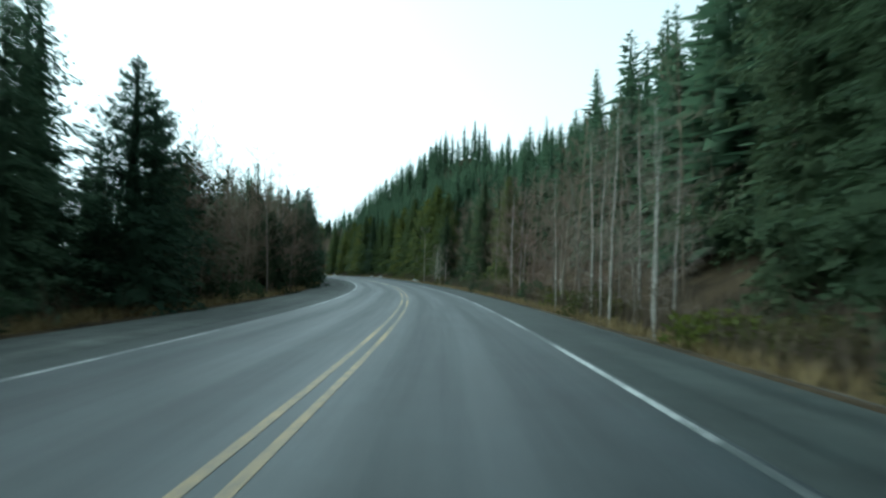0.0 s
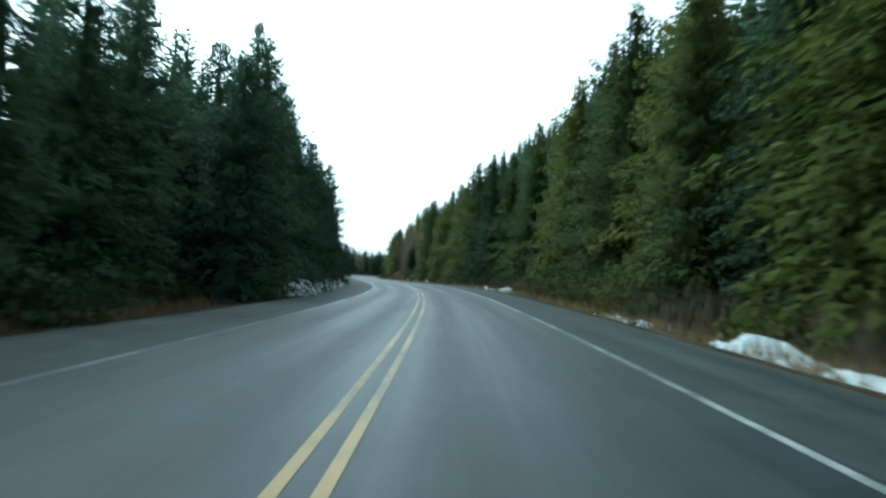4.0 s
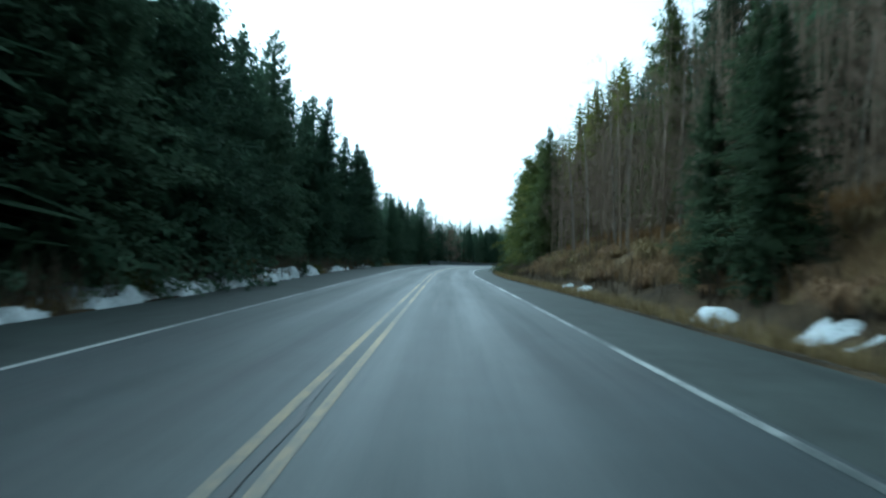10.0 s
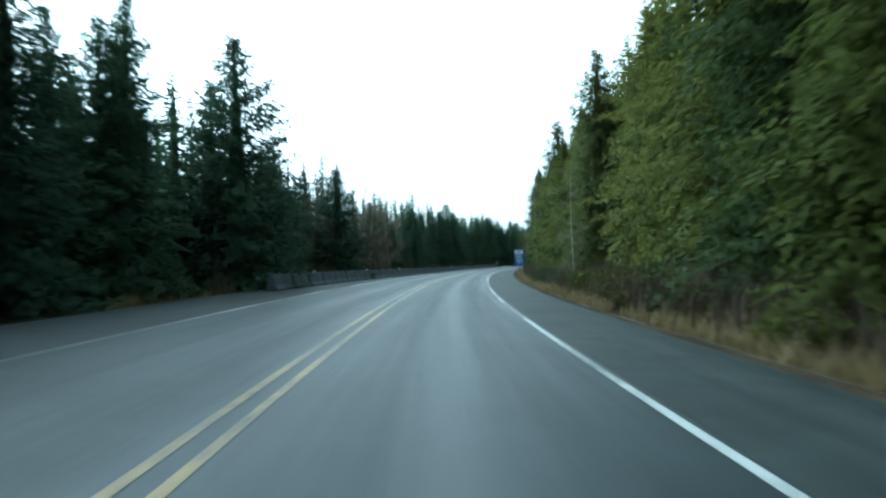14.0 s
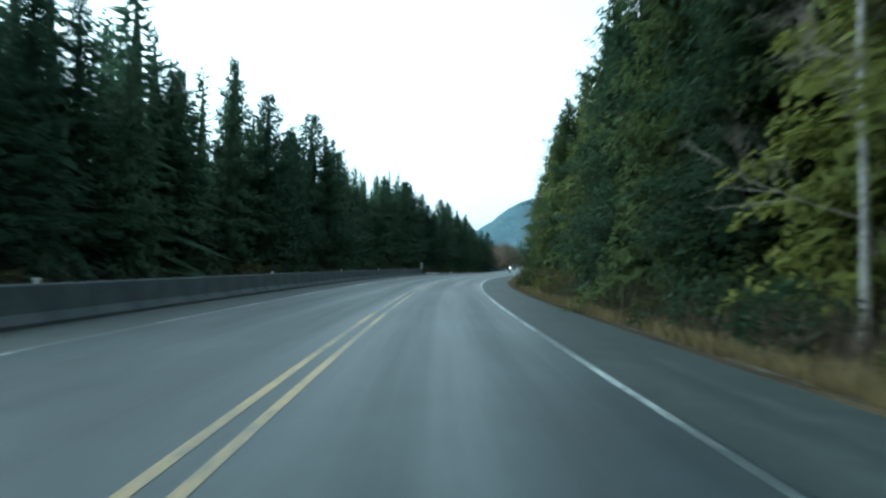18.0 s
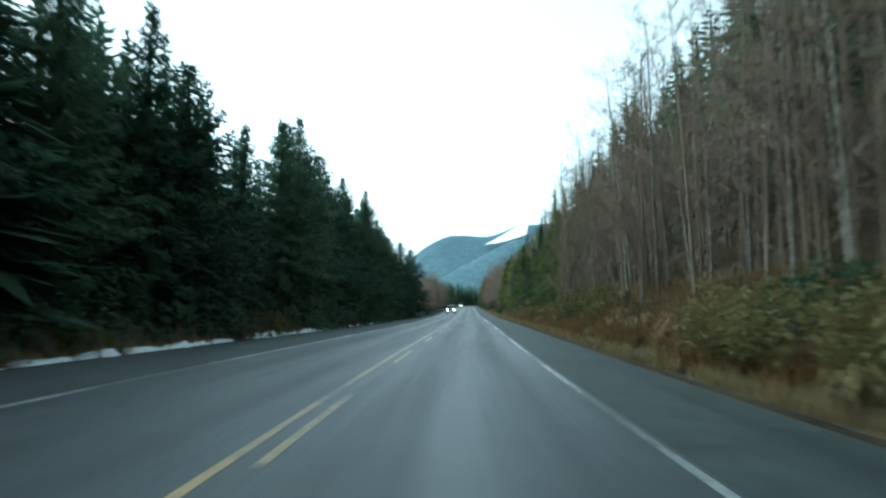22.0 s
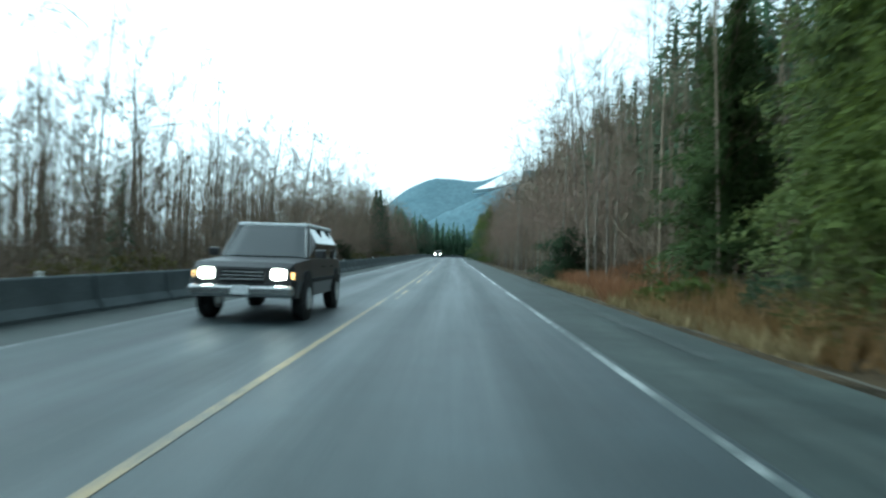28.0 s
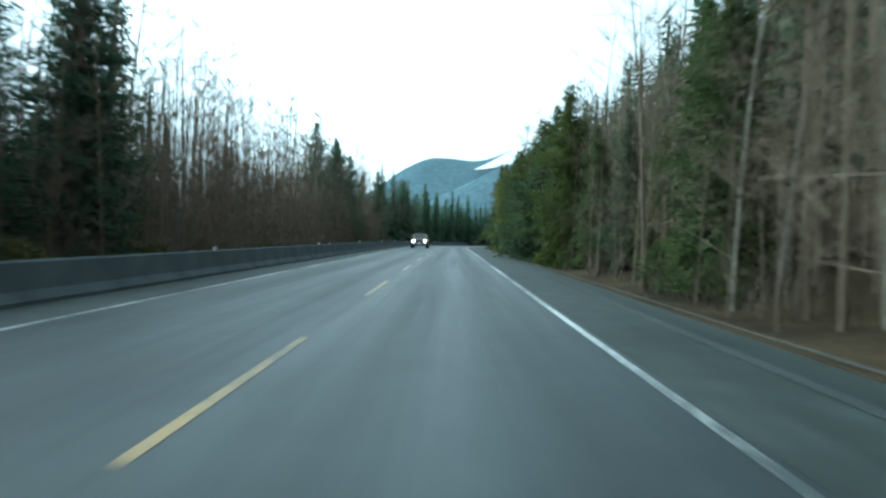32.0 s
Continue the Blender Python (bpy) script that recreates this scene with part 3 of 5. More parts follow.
def conifer_shape(seed, tall, reach, low=0.04, droop=0.2, leaf=1.0, gap=0.5, per=6, full=0.72):
    """Trunk and whorls of branches, each a spine with feathered side sprays: rising at the top, hanging lower down."""
    g = np.random.default_rng(seed)
    lean = g.normal(0, 0.012, 2) * tall
    zs = np.linspace(0, 1, 7)
    trunk = tube([(lean[0] * z * z, lean[1] * z * z, tall * z - 0.4 * (z == 0)) for z in zs], 0.012 * tall * (1.03 - zs) + 0.01, 7)
    v, f = inner_crown(g, tall, 0.85 * reach, low + 0.02, 9, 6, 700, lean, 0.65)
    tris = [np.asarray(v, float)[np.asarray(f)].reshape(-1, 3, 3)]
    z, bulge = tall * low, g.uniform(0, 6.28, 2)
    while z < tall * 0.985:
        u = z / tall
        k = (1 - u) ** full * min(1.0, 0.72 + 1.1 * (u - low))
        k *= min(1.0, ((1 - u) / 0.2) ** 0.4)
        k *= 1 + 0.14 * math.sin(z * 1.3 + bulge[0]) + 0.09 * math.sin(z * 2.9 + bulge[1])
        for b in range(per):
            ang = 2 * math.pi * (b + g.uniform(-0.35, 0.35)) / per + z * 3.1
            c, s_ = math.cos(ang), math.sin(ang)
            length = (1.08 * reach * k * (g.uniform(0.55, 1.0) if g.random() < 0.7 else g.uniform(0.95, 1.22))) + 0.16
            length *= 1.0 if leaf > 0.6 else g.uniform(0.7, 1.1)
            up, dr = 0.75 * u ** 1.6 + g.uniform(-0.12, 0.14), droop * g.uniform(0.6, 1.5) * (1.25 - u)
            base = np.array([lean[0] * u * u, lean[1] * u * u, z + g.uniform(-0.5, 0.5) * gap * (2.8 if leaf < 0.6 else 1.8)])
            m = max(4, int(length * 5.6 / leaf ** 0.5))
            t = np.repeat(np.linspace(0.12, 1, m), 2) + g.uniform(-0.04, 0.04, 2 * m)
            sd = np.tile([-1.0, 1.0], m)
            turn = sd * g.uniform(0.4, 1.1, 2 * m)
            fx, fy = c * np.cos(turn) - s_ * np.sin(turn), s_ * np.cos(turn) + c * np.sin(turn)
            fan = 0.42 * length * (1.04 - t) + 0.06
            off = fan * g.uniform(0.0, 0.85, 2 * m)
            p = base + np.stack([c * length * t + fx * off, s_ * length * t + fy * off, length * (up * t - dr * t * t + 0.5 * dr * np.clip(t - 0.7, 0, 1)) - off * droop + g.normal(0, 0.09 + 0.1 * (1 - u), 2 * m)], -1)
            reach_out = np.minimum(fan, 0.16 + 0.3 * leaf) * g.uniform(0.6, 1.25, 2 * m)
            tip = p + np.stack([fx * reach_out, fy * reach_out, -reach_out * (g.uniform(-0.1, 0.5, 2 * m) + droop)], -1)
            wide = leaf * g.uniform(0.09, 0.16, 2 * m)
            flat = np.stack([-fy * wide, fx * wide, g.normal(0, 0.35, 2 * m) * wide], -1)
            tris.append(np.stack([p + flat, p - flat, tip], 1))
            half = (p + tip) / 2
            hang = g.uniform(0.16, 0.4, 2 * m) * leaf * (0.55 + 0.45 * (1 - u))
            low_tip = half + np.stack([c * hang * 0.4 + g.normal(0, 0.08, 2 * m), s_ * hang * 0.4 + g.normal(0, 0.08, 2 * m), -hang], -1)
            along = np.stack([fx * wide * 1.2, fy * wide * 1.2, np.zeros(2 * m)], -1)
            tris.append(np.stack([half + along, half - along, low_tip], 1))
        z += gap * g.uniform(0.75, 1.25) * (1.15 - 0.45 * u)
    top = np.array([lean[0], lean[1], tall])
    tris.append(np.array([[top + [0.05, 0, -0.9], top + [-0.05, 0.03, -0.9], top + [0, 0, 0.5]]]))
    v = np.concatenate(tris).reshape(-1, 3)
    return trunk, outwards(v, np.arange(len(v)).reshape(-1, 3))


def branch(pile, g, start, way, length, radius, depth, sides):
    """A crooked bare limb with side twigs."""
    n = (1, 1, 3)[depth]
    pts, d = [np.array(start, float)], np.array(way, float)
    for _ in range(n):
        d = d + g.normal(0, 0.085, 3) + [0, 0, 0.05]
        d /= np.linalg.norm(d)
        pts.append(pts[-1] + d * length / n)
    if depth == 0:
        across = np.cross(d, g.normal(0, 1, 3))
        across *= max(radius * 0.6, 0.006) / (np.linalg.norm(across) + 1e-9)
        pile.add([pts[0] - across, pts[0] + across, pts[1]], [(0, 1, 2)])
        return
    pile.add(*tube(pts, np.linspace(radius, radius * 0.3, n + 1), sides))
    for _ in range(int(g.integers(8, 13))):
        t = g.uniform(0.25, 1.0) * n
        i = min(int(t), n - 1)
        p = pts[i] + (pts[i + 1] - pts[i]) * (t - i)
        side = np.cross(d, g.normal(0, 1, 3))
        side /= np.linalg.norm(side) + 1e-9
        w = d * 0.75 + side * 0.75 + [0, 0, 0.1]
        branch(pile, g, p, w / np.linalg.norm(w), length * g.uniform(0.3, 0.55), radius * 0.45, depth - 1, 3)


def alder_shape(seed, tall, girth, limbs, low=0.25, spread=0.16, lean=0.0):
    """Pale crooked stem and a fine bare crown."""
    g = np.random.default_rng(seed)
    ang, bend = g.uniform(0, 6.28), g.normal(0, 0.02, (2,))
    zs = np.linspace(0, 1, 10)
    wob = np.cumsum(g.normal(0, 0.008 * tall, (10, 2)), axis=0) * 0.5
    pts = np.stack([lean * tall * zs + bend[0] * tall * zs ** 2 + wob[:, 0] * zs, bend[1] * tall * zs ** 2 + wob[:, 1] * zs, tall * zs - 0.4 * (zs == 0)], -1)
    trunk = tube(pts, girth * (1.02 - zs) ** 0.8 + 0.008, 8)
    pile = Pile()
    for k in range(limbs):
        u = low + (0.98 - low) * (k + g.random()) / limbs
        p = np.array([np.interp(u, zs, pts[:, i]) for i in range(3)])
        a = k * 2.4 + g.uniform(-0.5, 0.5)
        steep = g.uniform(0.1, 1.0)
        w = np.array([math.cos(a), math.sin(a), steep])
        branch(pile, g, p, w / np.linalg.norm(w), tall * spread * (1.15 - 0.65 * u) * g.uniform(0.6, 1.25), girth * 0.13 * (1.1 - u) + 0.008, 2, 3)
    return trunk, pile


def soften(me, tall):
    """Shade a crown as one soft mass: normals turned outwards and up from the stem."""
    co = np.zeros(len(me.vertices) * 3)
    me.vertices.foreach_get("co", co)
    co = co.reshape(-1, 3)
    nr = np.zeros(len(me.vertices) * 3)
    me.vertices.foreach_get("normal", nr)
    nr = nr.reshape(-1, 3)
    nr *= np.sign(nr[:, 2:3]) + (nr[:, 2:3] == 0)
    out = np.stack([co[:, 0], co[:, 1], np.zeros(len(co))], -1)
    out /= np.linalg.norm(out, axis=1)[:, None] + 0.3
    n = out * 0.9 + nr * 0.35 + [0, 0, 0.25]
    n /= np.linalg.norm(n, axis=1)[:, None]
    me.normals_split_custom_set_from_vertices(n.tolist())


def tree_thing(name, trunk, crown, bark, leaves, label, category):
    root = new(name)
    tagged(root, label, category)
    part("trunk", mesh_of(name + "_trunk", trunk[0], trunk[1], bark, True), root, "pale grey trunk" if bark is ALDER_BARK else "whitish trunk" if bark is BIRCH_BARK else "")
    me = crown.mesh(name + "_crown", leaves) if isinstance(crown, Pile) else mesh_of(name + "_crown", crown[0], crown[1], leaves)
    if not isinstance(crown, Pile):
        soften(me, 1)
    part("crown", me, root)
    return root


CONIFERS, ALDERS = {}, {}
for key, seed, tall, reach, low, droop, leaf, gap, full, mat_, words in (
        ("fir_tall", 1, 20, 4.5, 0.03, 0.22, 0.62, 0.42, 0.8, FIR, "tall dark green fir with layered branches in the forest edge"),
        ("fir_broad", 2, 16, 4.6, 0.02, 0.2, 0.62, 0.4, 0.74, FIR, "broad dark green spruce with branches down to the ground"),
        ("fir_narrow", 3, 20, 3.8, 0.05, 0.3, 0.64, 0.46, 0.84, FIR, "narrow dark green fir with ragged branches"),
        ("fir_open", 4, 20, 4.6, 0.1, 0.3, 0.7, 0.6, 0.72, FIR, "ragged dark fir with open whorls of branches"),
        ("fir_fine", 9, 19, 4.2, 0.03, 0.28, 0.56, 0.38, 0.78, SPRUCE, "dense dark green fir beside the near lane"),
        ("cedar", 5, 13, 3.6, 0.02, 0.4, 0.52, 0.31, 0.7, CEDAR, "yellowish green cedar with hanging sprays"),
        ("hemlock", 6, 16, 4.1, 0.02, 0.4, 0.54, 0.34, 0.74, HEMLOCK, "mossy green hemlock with hanging branch tips"),
        ("young_fir", 8, 6, 2.4, 0.01, 0.15, 0.5, 0.24, 0.6, SPRUCE, "bushy young dark fir by the roadside")):
    tr, cr = conifer_shape(seed, tall, reach, low, droop, leaf, gap, 7, full)
    CONIFERS[key] = (tree_thing("conifer_tree", tr, cr, BARK, mat_, words, "conifer"), tall)
for key, seed, tall, girth, limbs, low, spread, lean, words in (
        ("alder_a", 11, 15, 0.07, 22, 0.08, 0.2, 0.0, "bare grey alder with a fine brown twig crown"),
        ("alder_b", 12, 17, 0.1, 22, 0.2, 0.18, 0.02, "tall bare alder with a pale mottled trunk"),
        ("alder_c", 13, 12, 0.06, 21, 0.1, 0.24, -0.03, "slender bare alder with many rising branches"),
        ("birch", 14, 13, 0.085, 18, 0.12, 0.2, 0.03, "leaning bare tree with a whitish trunk"),
        ("thicket", 15, 6, 0.05, 20, 0.03, 0.4, 0.05, "low bare bushy tree with tangled brown twigs")):
    tr, cr = alder_shape(seed, tall, girth, limbs, low, spread, lean)
    ALDERS[key] = (tree_thing("alder_tree", tr, cr, *((BIRCH_BARK, BIRCH_TWIG) if key == "birch" else (ALDER_BARK, TWIG)), words, "bare tree"), tall)
MASTERS = {**CONIFERS, **ALDERS}
GROUPS = {"conifer_tree": "conifers along the highway", "alder_tree": "bare alders along the highway"}
used = {}


def plant(key, s, lat, height, turn=None, broad=1.0):
    """A tree of that height, standing on the ground at a station and offset."""
    root, tall = MASTERS[key]
    k = height / tall
    p = ground_point(s, lat, -0.12 * k)
    m = Matrix.Translation(Vector(p)) @ Euler((rng.normal(0, 0.015), rng.normal(0, 0.015), rng.uniform(0, 6.28) if turn is None else turn)).to_matrix().to_4x4()
    wide = k * broad * rng.uniform(0.9, 1.15)
    if key not in used:
        used[key] = ob = root
    else:
        ob = copy_thing(root, m)
    ob.matrix_basis = m @ Matrix.Diagonal((wide, wide, k, 1))
    tagged(ob, group=GROUPS["conifer_tree" if key in CONIFERS else "alder_tree"])
    return ob


def simple_conifer(g, tall, reach, sprays=230, clumps=150):
    """A distant conifer: dense inside, ragged layered sprays all up the stem."""
    v, f = inner_crown(g, tall, reach, 0.03, 6, 5, clumps, size=1.7)
    full, w0 = g.uniform(0.62, 0.85), g.uniform(0, 6.28)
    for w in range(sprays):
        u = ((w + g.random()) / sprays) ** 0.92
        z, r = tall * (0.04 + 0.96 * u), reach * (1 - u) ** full * g.uniform(0.55, 1.2) * (1 + 0.14 * math.sin(u * 26 + w0)) + 0.22
        a = w * 2.399 + g.uniform(-0.4, 0.4)
        c, s_ = math.cos(a), math.sin(a)
        wd, dn = (0.15 * r + 0.1) * (230 / sprays) ** 0.5, g.uniform(0.1, 0.5) - 0.45 * u * u
        n = len(v)
        v += [(c * r * 0.3 - s_ * wd, s_ * r * 0.3 + c * wd, z - 0.05 * r), (c * r * 0.3 + s_ * wd, s_ * r * 0.3 - c * wd, z - 0.05 * r - 0.12), (c * r, s_ * r, z - dn * r)]
        f.append((n, n + 1, n + 2))
    n = len(v)
    v += [(0.06, 0, tall - 1.4), (-0.06, 0, tall - 1.4), (0, 0, tall + 0.5)]
    f.append((n, n + 1, n + 2))
    v, f = outwards(v, f)
    return v, [tuple(q) for q in f.tolist()]


def simple_alder(g, tall):
    """A distant bare tree: thin stem and a haze of rising twigs."""
    p = Pile()
    b = g.normal(0, 0.04, 2) * tall
    p.add(*tube([(0, 0, -0.5), (b[0] * 0.3 + g.normal(0, 0.1), b[1] * 0.3, tall * 0.5), (b[0], b[1], tall)], [0.0046 * tall, 0.0032 * tall, 0.008], 4))
    for k in range(26):
        u = g.uniform(0.08, 0.97)
        a, ln = g.uniform(0, 6.28), tall * 0.22 * (1.15 - 0.7 * u) * g.uniform(0.5, 1.2)
        q0 = np.array([b[0] * u * u, b[1] * u * u, tall * u])
        q1 = q0 + np.array([math.cos(a), math.sin(a), g.uniform(0.05, 0.95)]) * ln * 0.8
        p.add([q0 - [0.025, 0, 0], q0 + [0.018, 0.018, 0], q1], [(0, 1, 2)])
        for _ in range(13):
            t = g.uniform(0.15, 1)
            q2 = q0 + (q1 - q0) * t
            q3 = q2 + (q1 - q0) * 0.42 + (g.normal(0, 0.3, 3) + [0, 0, 0.06]) * ln
            p.add([q2 - [0.013, 0, 0], q2 + [0.009, 0.009, 0], q3], [(0, 1, 2)])
    return np.concatenate(p.v), p.f


def far_woods(name, makers, spots, material, label):
    """One stand of distant trees."""
    vs, fs, ns, n = [], [], [], 0
    for k, (s, lat, h) in enumerate(spots):
        v, f, tall = makers[k % len(makers)]
        a, sc = rng.uniform(0, 6.28), h / tall
        c, d = math.cos(a), math.sin(a)
        w = sc * rng.uniform(0.85, 1.2)
        q = np.stack([(v[:, 0] * c - v[:, 1] * d) * w, (v[:, 0] * d + v[:, 1] * c) * w, v[:, 2] * sc], -1) + (ground_point(s, lat) if abs(lat) < 74 else far_point(s, lat))
        vs.append(q)
        out = np.stack([v[:, 0] * c - v[:, 1] * d, v[:, 0] * d + v[:, 1] * c, np.zeros(len(v))], -1)
        ns.append(out / (np.linalg.norm(out, axis=1)[:, None] + 0.3) * 0.9 + [0, 0, 0.42])
        fs += [tuple(i + n for i in t) for t in f]
        n += len(v)
    if vs:
        ob = new(name, mesh_of(name, np.concatenate(vs), fs, material))
        if makers is not FAR_ALDERS:
            ns = np.concatenate(ns)
            ob.data.normals_split_custom_set_from_vertices((ns / np.linalg.norm(ns, axis=1)[:, None]).tolist())
        tagged(ob, label, "woods", kind="stuff")


def far_point(s, lat):
    x, y = where(s, lat)
    z = level(s, 0) + rise(s, math.copysign(74, lat)) + (0.3 if lat > 0 else -0.02) * (abs(lat) - 74)
    return np.array([float(x), float(y), float(z)])


# ---- yellow centre lines ----
stripe("centre_line_left", -106, 615.4, -0.14, 0.1, YELLOW, "faded yellow no-passing line on the crown of the road")
stripe("centre_line_right", -106, 403, 0.14, 0.1, YELLOW, "faded yellow no-passing line on the crown of the road")
stripe("centre_line_right_end", 604, 615.6, 0.14, 0.1, YELLOW, "faded yellow no-passing line on the crown of the road", 1.45)
for first, last, lat_ in ((407.0, 560, 0.14), (583.6, 600, 0.14), (620.3, 880, 0.0)):
    for k in range(60):
        s0 = first + 10.2 * k
        if s0 < last:
            dash = stripe("centre_dash", s0, s0 + 4.4, lat_, 0.105, YELLOW, "short worn yellow passing dash", 1.1)
            tagged(dash, group="yellow dashes on the centre line")


sheet("gravel_strip", np.arange(574, 790, 2.0), np.array([4.98, 5.07, 5.18]), lambda s, q: level(s, q) + 0.006, GRIT, "faint pale band of swept gravel on the shoulder", "gravel")

# ---- forest along the road: station range, offset of the front row, heights, spacing, kinds ----
FIRS, GREEN, BARE = ("fir_tall", "fir_broad", "fir_narrow", "fir_open"), ("hemlock", "cedar", "fir_fine", "hemlock"), ("alder_a", "alder_b", "alder_c")
ROWS = (
    (-34, -8, -9.2, 8, 10, 2.8, FIRS), (-8, 30, -9.0, 5, 7.5, 2.0, ("thicket", "alder_c", "thicket", "young_fir")), (30, 64, -9.2, 9, 11.5, 3.6, FIRS), (64, 92, -9.4, 10.5, 13.5, 3.6, FIRS),
    (92, 270, -9.9, 12.5, 16.2, 3.5, FIRS), (273, 301, -9.6, 8.8, 11.4, 2.5, ("fir_broad", "fir_tall", "fir_narrow")), (306, 360, -9.6, 8.5, 11, 2.7, ("fir_tall", "fir_narrow", "fir_broad", "thicket", "alder_c")),
    (360, 375, -9.4, 7.6, 9.6, 3.0, FIRS), (375, 400, -9.4, 10, 13, 3.2, FIRS), (400, 425, -9.4, 11, 14, 3.6, FIRS), (425, 442, -9.4, 9.5, 12, 3.8, FIRS), (442, 468, -9.6, 12, 15, 3.2, FIRS), (468, 528, -9.6, 11.5, 15, 3.6, FIRS), (528, 570, -9.0, 9.5, 12, 4.2, ("fir_tall", "fir_broad", "alder_a")),
    (570, 640, -9.5, 8, 11.2, 2.4, ("alder_c", "alder_a", "alder_b", "thicket")), (640, 690, -9.5, 9.5, 12.5, 2.2, ("alder_a", "alder_c", "alder_b", "alder_c", "fir_narrow", "alder_a")), (690, 775, -9.0, 10, 13, 3.2, ("alder_a", "alder_c", "fir_tall", "alder_b")), (575, 740, -8.2, 3, 5, 4.2, ("thicket",)),
    (-34, -12, 10.8, 14, 18.5, 2.8, ("fir_fine",)), (-16, 16, 8.0, 5.5, 8.5, 2.6, ("alder_c", "birch", "thicket")), (16, 62, 9.2, 8, 12, 3.4, ("alder_b", "hemlock", "fir_fine", "alder_c")),
    (62, 152, 9.6, 12, 16, 3.4, ("hemlock", "fir_fine", "fir_fine", "hemlock", "cedar")), (152, 180, 9.6, 11, 15, 3.2, ("hemlock", "cedar", "fir_fine")),
    (182, 232, 12.0, 7.5, 10.5, 2.8, BARE), (232, 254, 12.0, 9.5, 13, 2.4, BARE), (256, 302, 10.6, 11, 15, 3.3, ("hemlock", "cedar", "cedar", "hemlock")), (302, 340, 11.4, 11, 15, 3.3, ("hemlock", "cedar", "cedar", "hemlock")),
    (340, 421, 11.3, 12, 16, 3.2, GREEN), (421, 452, 10.6, 9.5, 12.5, 2.3, ("alder_a", "alder_b", "alder_c")), (452, 506, 10.6, 9.5, 13, 1.9, BARE), (506, 572, 9.8, 7, 10, 3.1, ("cedar", "fir_fine", "hemlock", "alder_c", "fir_fine")),
    (574, 590, 9.8, 9, 12, 3.2, ("cedar", "hemlock")), (592, 660, 8.0, 8, 12, 1.5, ("alder_c", "alder_a", "alder_c", "thicket", "alder_b")), (660, 688, 8.6, 6, 9.5, 2.2, ("hemlock", "alder_c", "cedar", "alder_a", "fir_fine")), (684, 780, 8.6, 9, 12.5, 3.3, ("fir_fine", "hemlock", "cedar")),
)
for s0, s1, lat_, h0, h1, gap, kinds in ROWS:
    n = max(1, int((s1 - s0) / gap))
    for k in range(n):
        plant(kinds[int(rng.integers(len(kinds)))], s0 + (k + rng.uniform(0.1, 0.9)) * gap, lat_ * rng.uniform(0.95, 1.22), rng.uniform(h0, h1))

# single trees that stand out
for key, s, lat_, h in (
        ("fir_broad", 305, -8.0, 12.2), ("fir_tall", 281, -8.8, 9.6), ("fir_broad", 285.5, -8.6, 9), ("fir_tall", 291, -9.0, 10.5), ("fir_tall", 297, -9.2, 11), ("alder_b", 4, -8.0, 8.6), ("alder_b", 9, -8.4, 8.8), ("alder_a", 14, -8.2, 8.2), ("alder_b", 24, -8.4, 9.0),  ("fir_tall", 91, -9.6, 15.4), ("fir_tall", 519, -8.6, 12.0), ("fir_tall", 508, -9.0, 13.5), ("fir_broad", 513, -9.6, 13), ("fir_tall", 525, -9.2, 12), ("fir_broad", 531, -9.2, 11.5), ("fir_broad", 557, -7.8, 12.0), ("fir_broad", 540, -8.0, 11.6), ("fir_narrow", 667, -9.6, 11.6), ("fir_broad", 325, -7.8, 8.8),
        ("hemlock", 180.5, 9.4, 11), ("hemlock", 184, 11.5, 11), ("fir_fine", 204.2, 9.2, 7.5), ("fir_fine", 206.4, 9.9, 8.5), ("fir_fine", 207.6, 9.0, 6.6), ("alder_a", 537, -10.2, 10.5), ("alder_b", 541, -10.8, 11), ("alder_a", 545, -10.4, 10.5), ("alder_c", 548.5, -10.0, 9.5), ("fir_broad", 414, -11.0, 15.5), ("fir_tall", 207, -9.6, 15.0), ("fir_fine", 446, 9.6, 12.5), ("hemlock", 408.5, 10.0, 14), ("cedar", 412.5, 10.2, 13), ("fir_fine", 416, 10.2, 14.5), ("hemlock", 419.5, 10.8, 13.5), ("fir_tall", 261.5, -9.6, 14), ("fir_tall", 266, -9.4, 13), ("fir_broad", 270, -9.8, 11),
        ("fir_fine", 377, 9.8, 15.5), ("hemlock", 381.5, 9.6, 15), ("fir_fine", 386, 9.8, 16.5), ("fir_fine", 391, 9.9, 16), ("hemlock", 395.5, 10.2, 14.5), ("fir_fine", 223, 16.5, 15.5), ("fir_fine", 227, 17.5, 17), ("hemlock", 232, 16.5, 15), ("fir_fine", 238, 18, 16), ("young_fir", 598.6, 7.5, 3.0), ("young_fir", 622.5, -8.2, 2.5), ("young_fir", 625.5, -8.7, 2.7), ("young_fir", 692, 8.0, 6.4)):
    plant(key, s, lat_, h, broad=1.7 if key == "young_fir" else 1.1 if key == "fir_broad" and s > 300 else 0.95)
for s, lat_, h in ((315, 8.8, 7.0), (369.8, 9.0, 12.5), (-15, 7.8, 6.5), (-11, 7.3, 6.8), (-2, 7.6, 7.0), (48.5, 6.9, 5.0), (49.2, 7.3, 5.4), (50.4, 7.2, 4.8), (51.5, 7.8, 5.6), (46.4, 7.1, 4.6), (43, 7.2, 5.0), (58.6, 7.0, 8), (59.4, -9.4, 6.5), (60.6, -9.0, 7), (64, -9.4, 6), (-17.5, 7.0, 6.5), (-13.5, 6.9, 7.5), (-9, 7.5, 7.5)):
    plant("birch", s, lat_, h, broad=0.9)
for key in MASTERS:
    if key not in used:
        for o in (*MASTERS[key][0].children_recursive, MASTERS[key][0]):
            bpy.data.objects.remove(o)

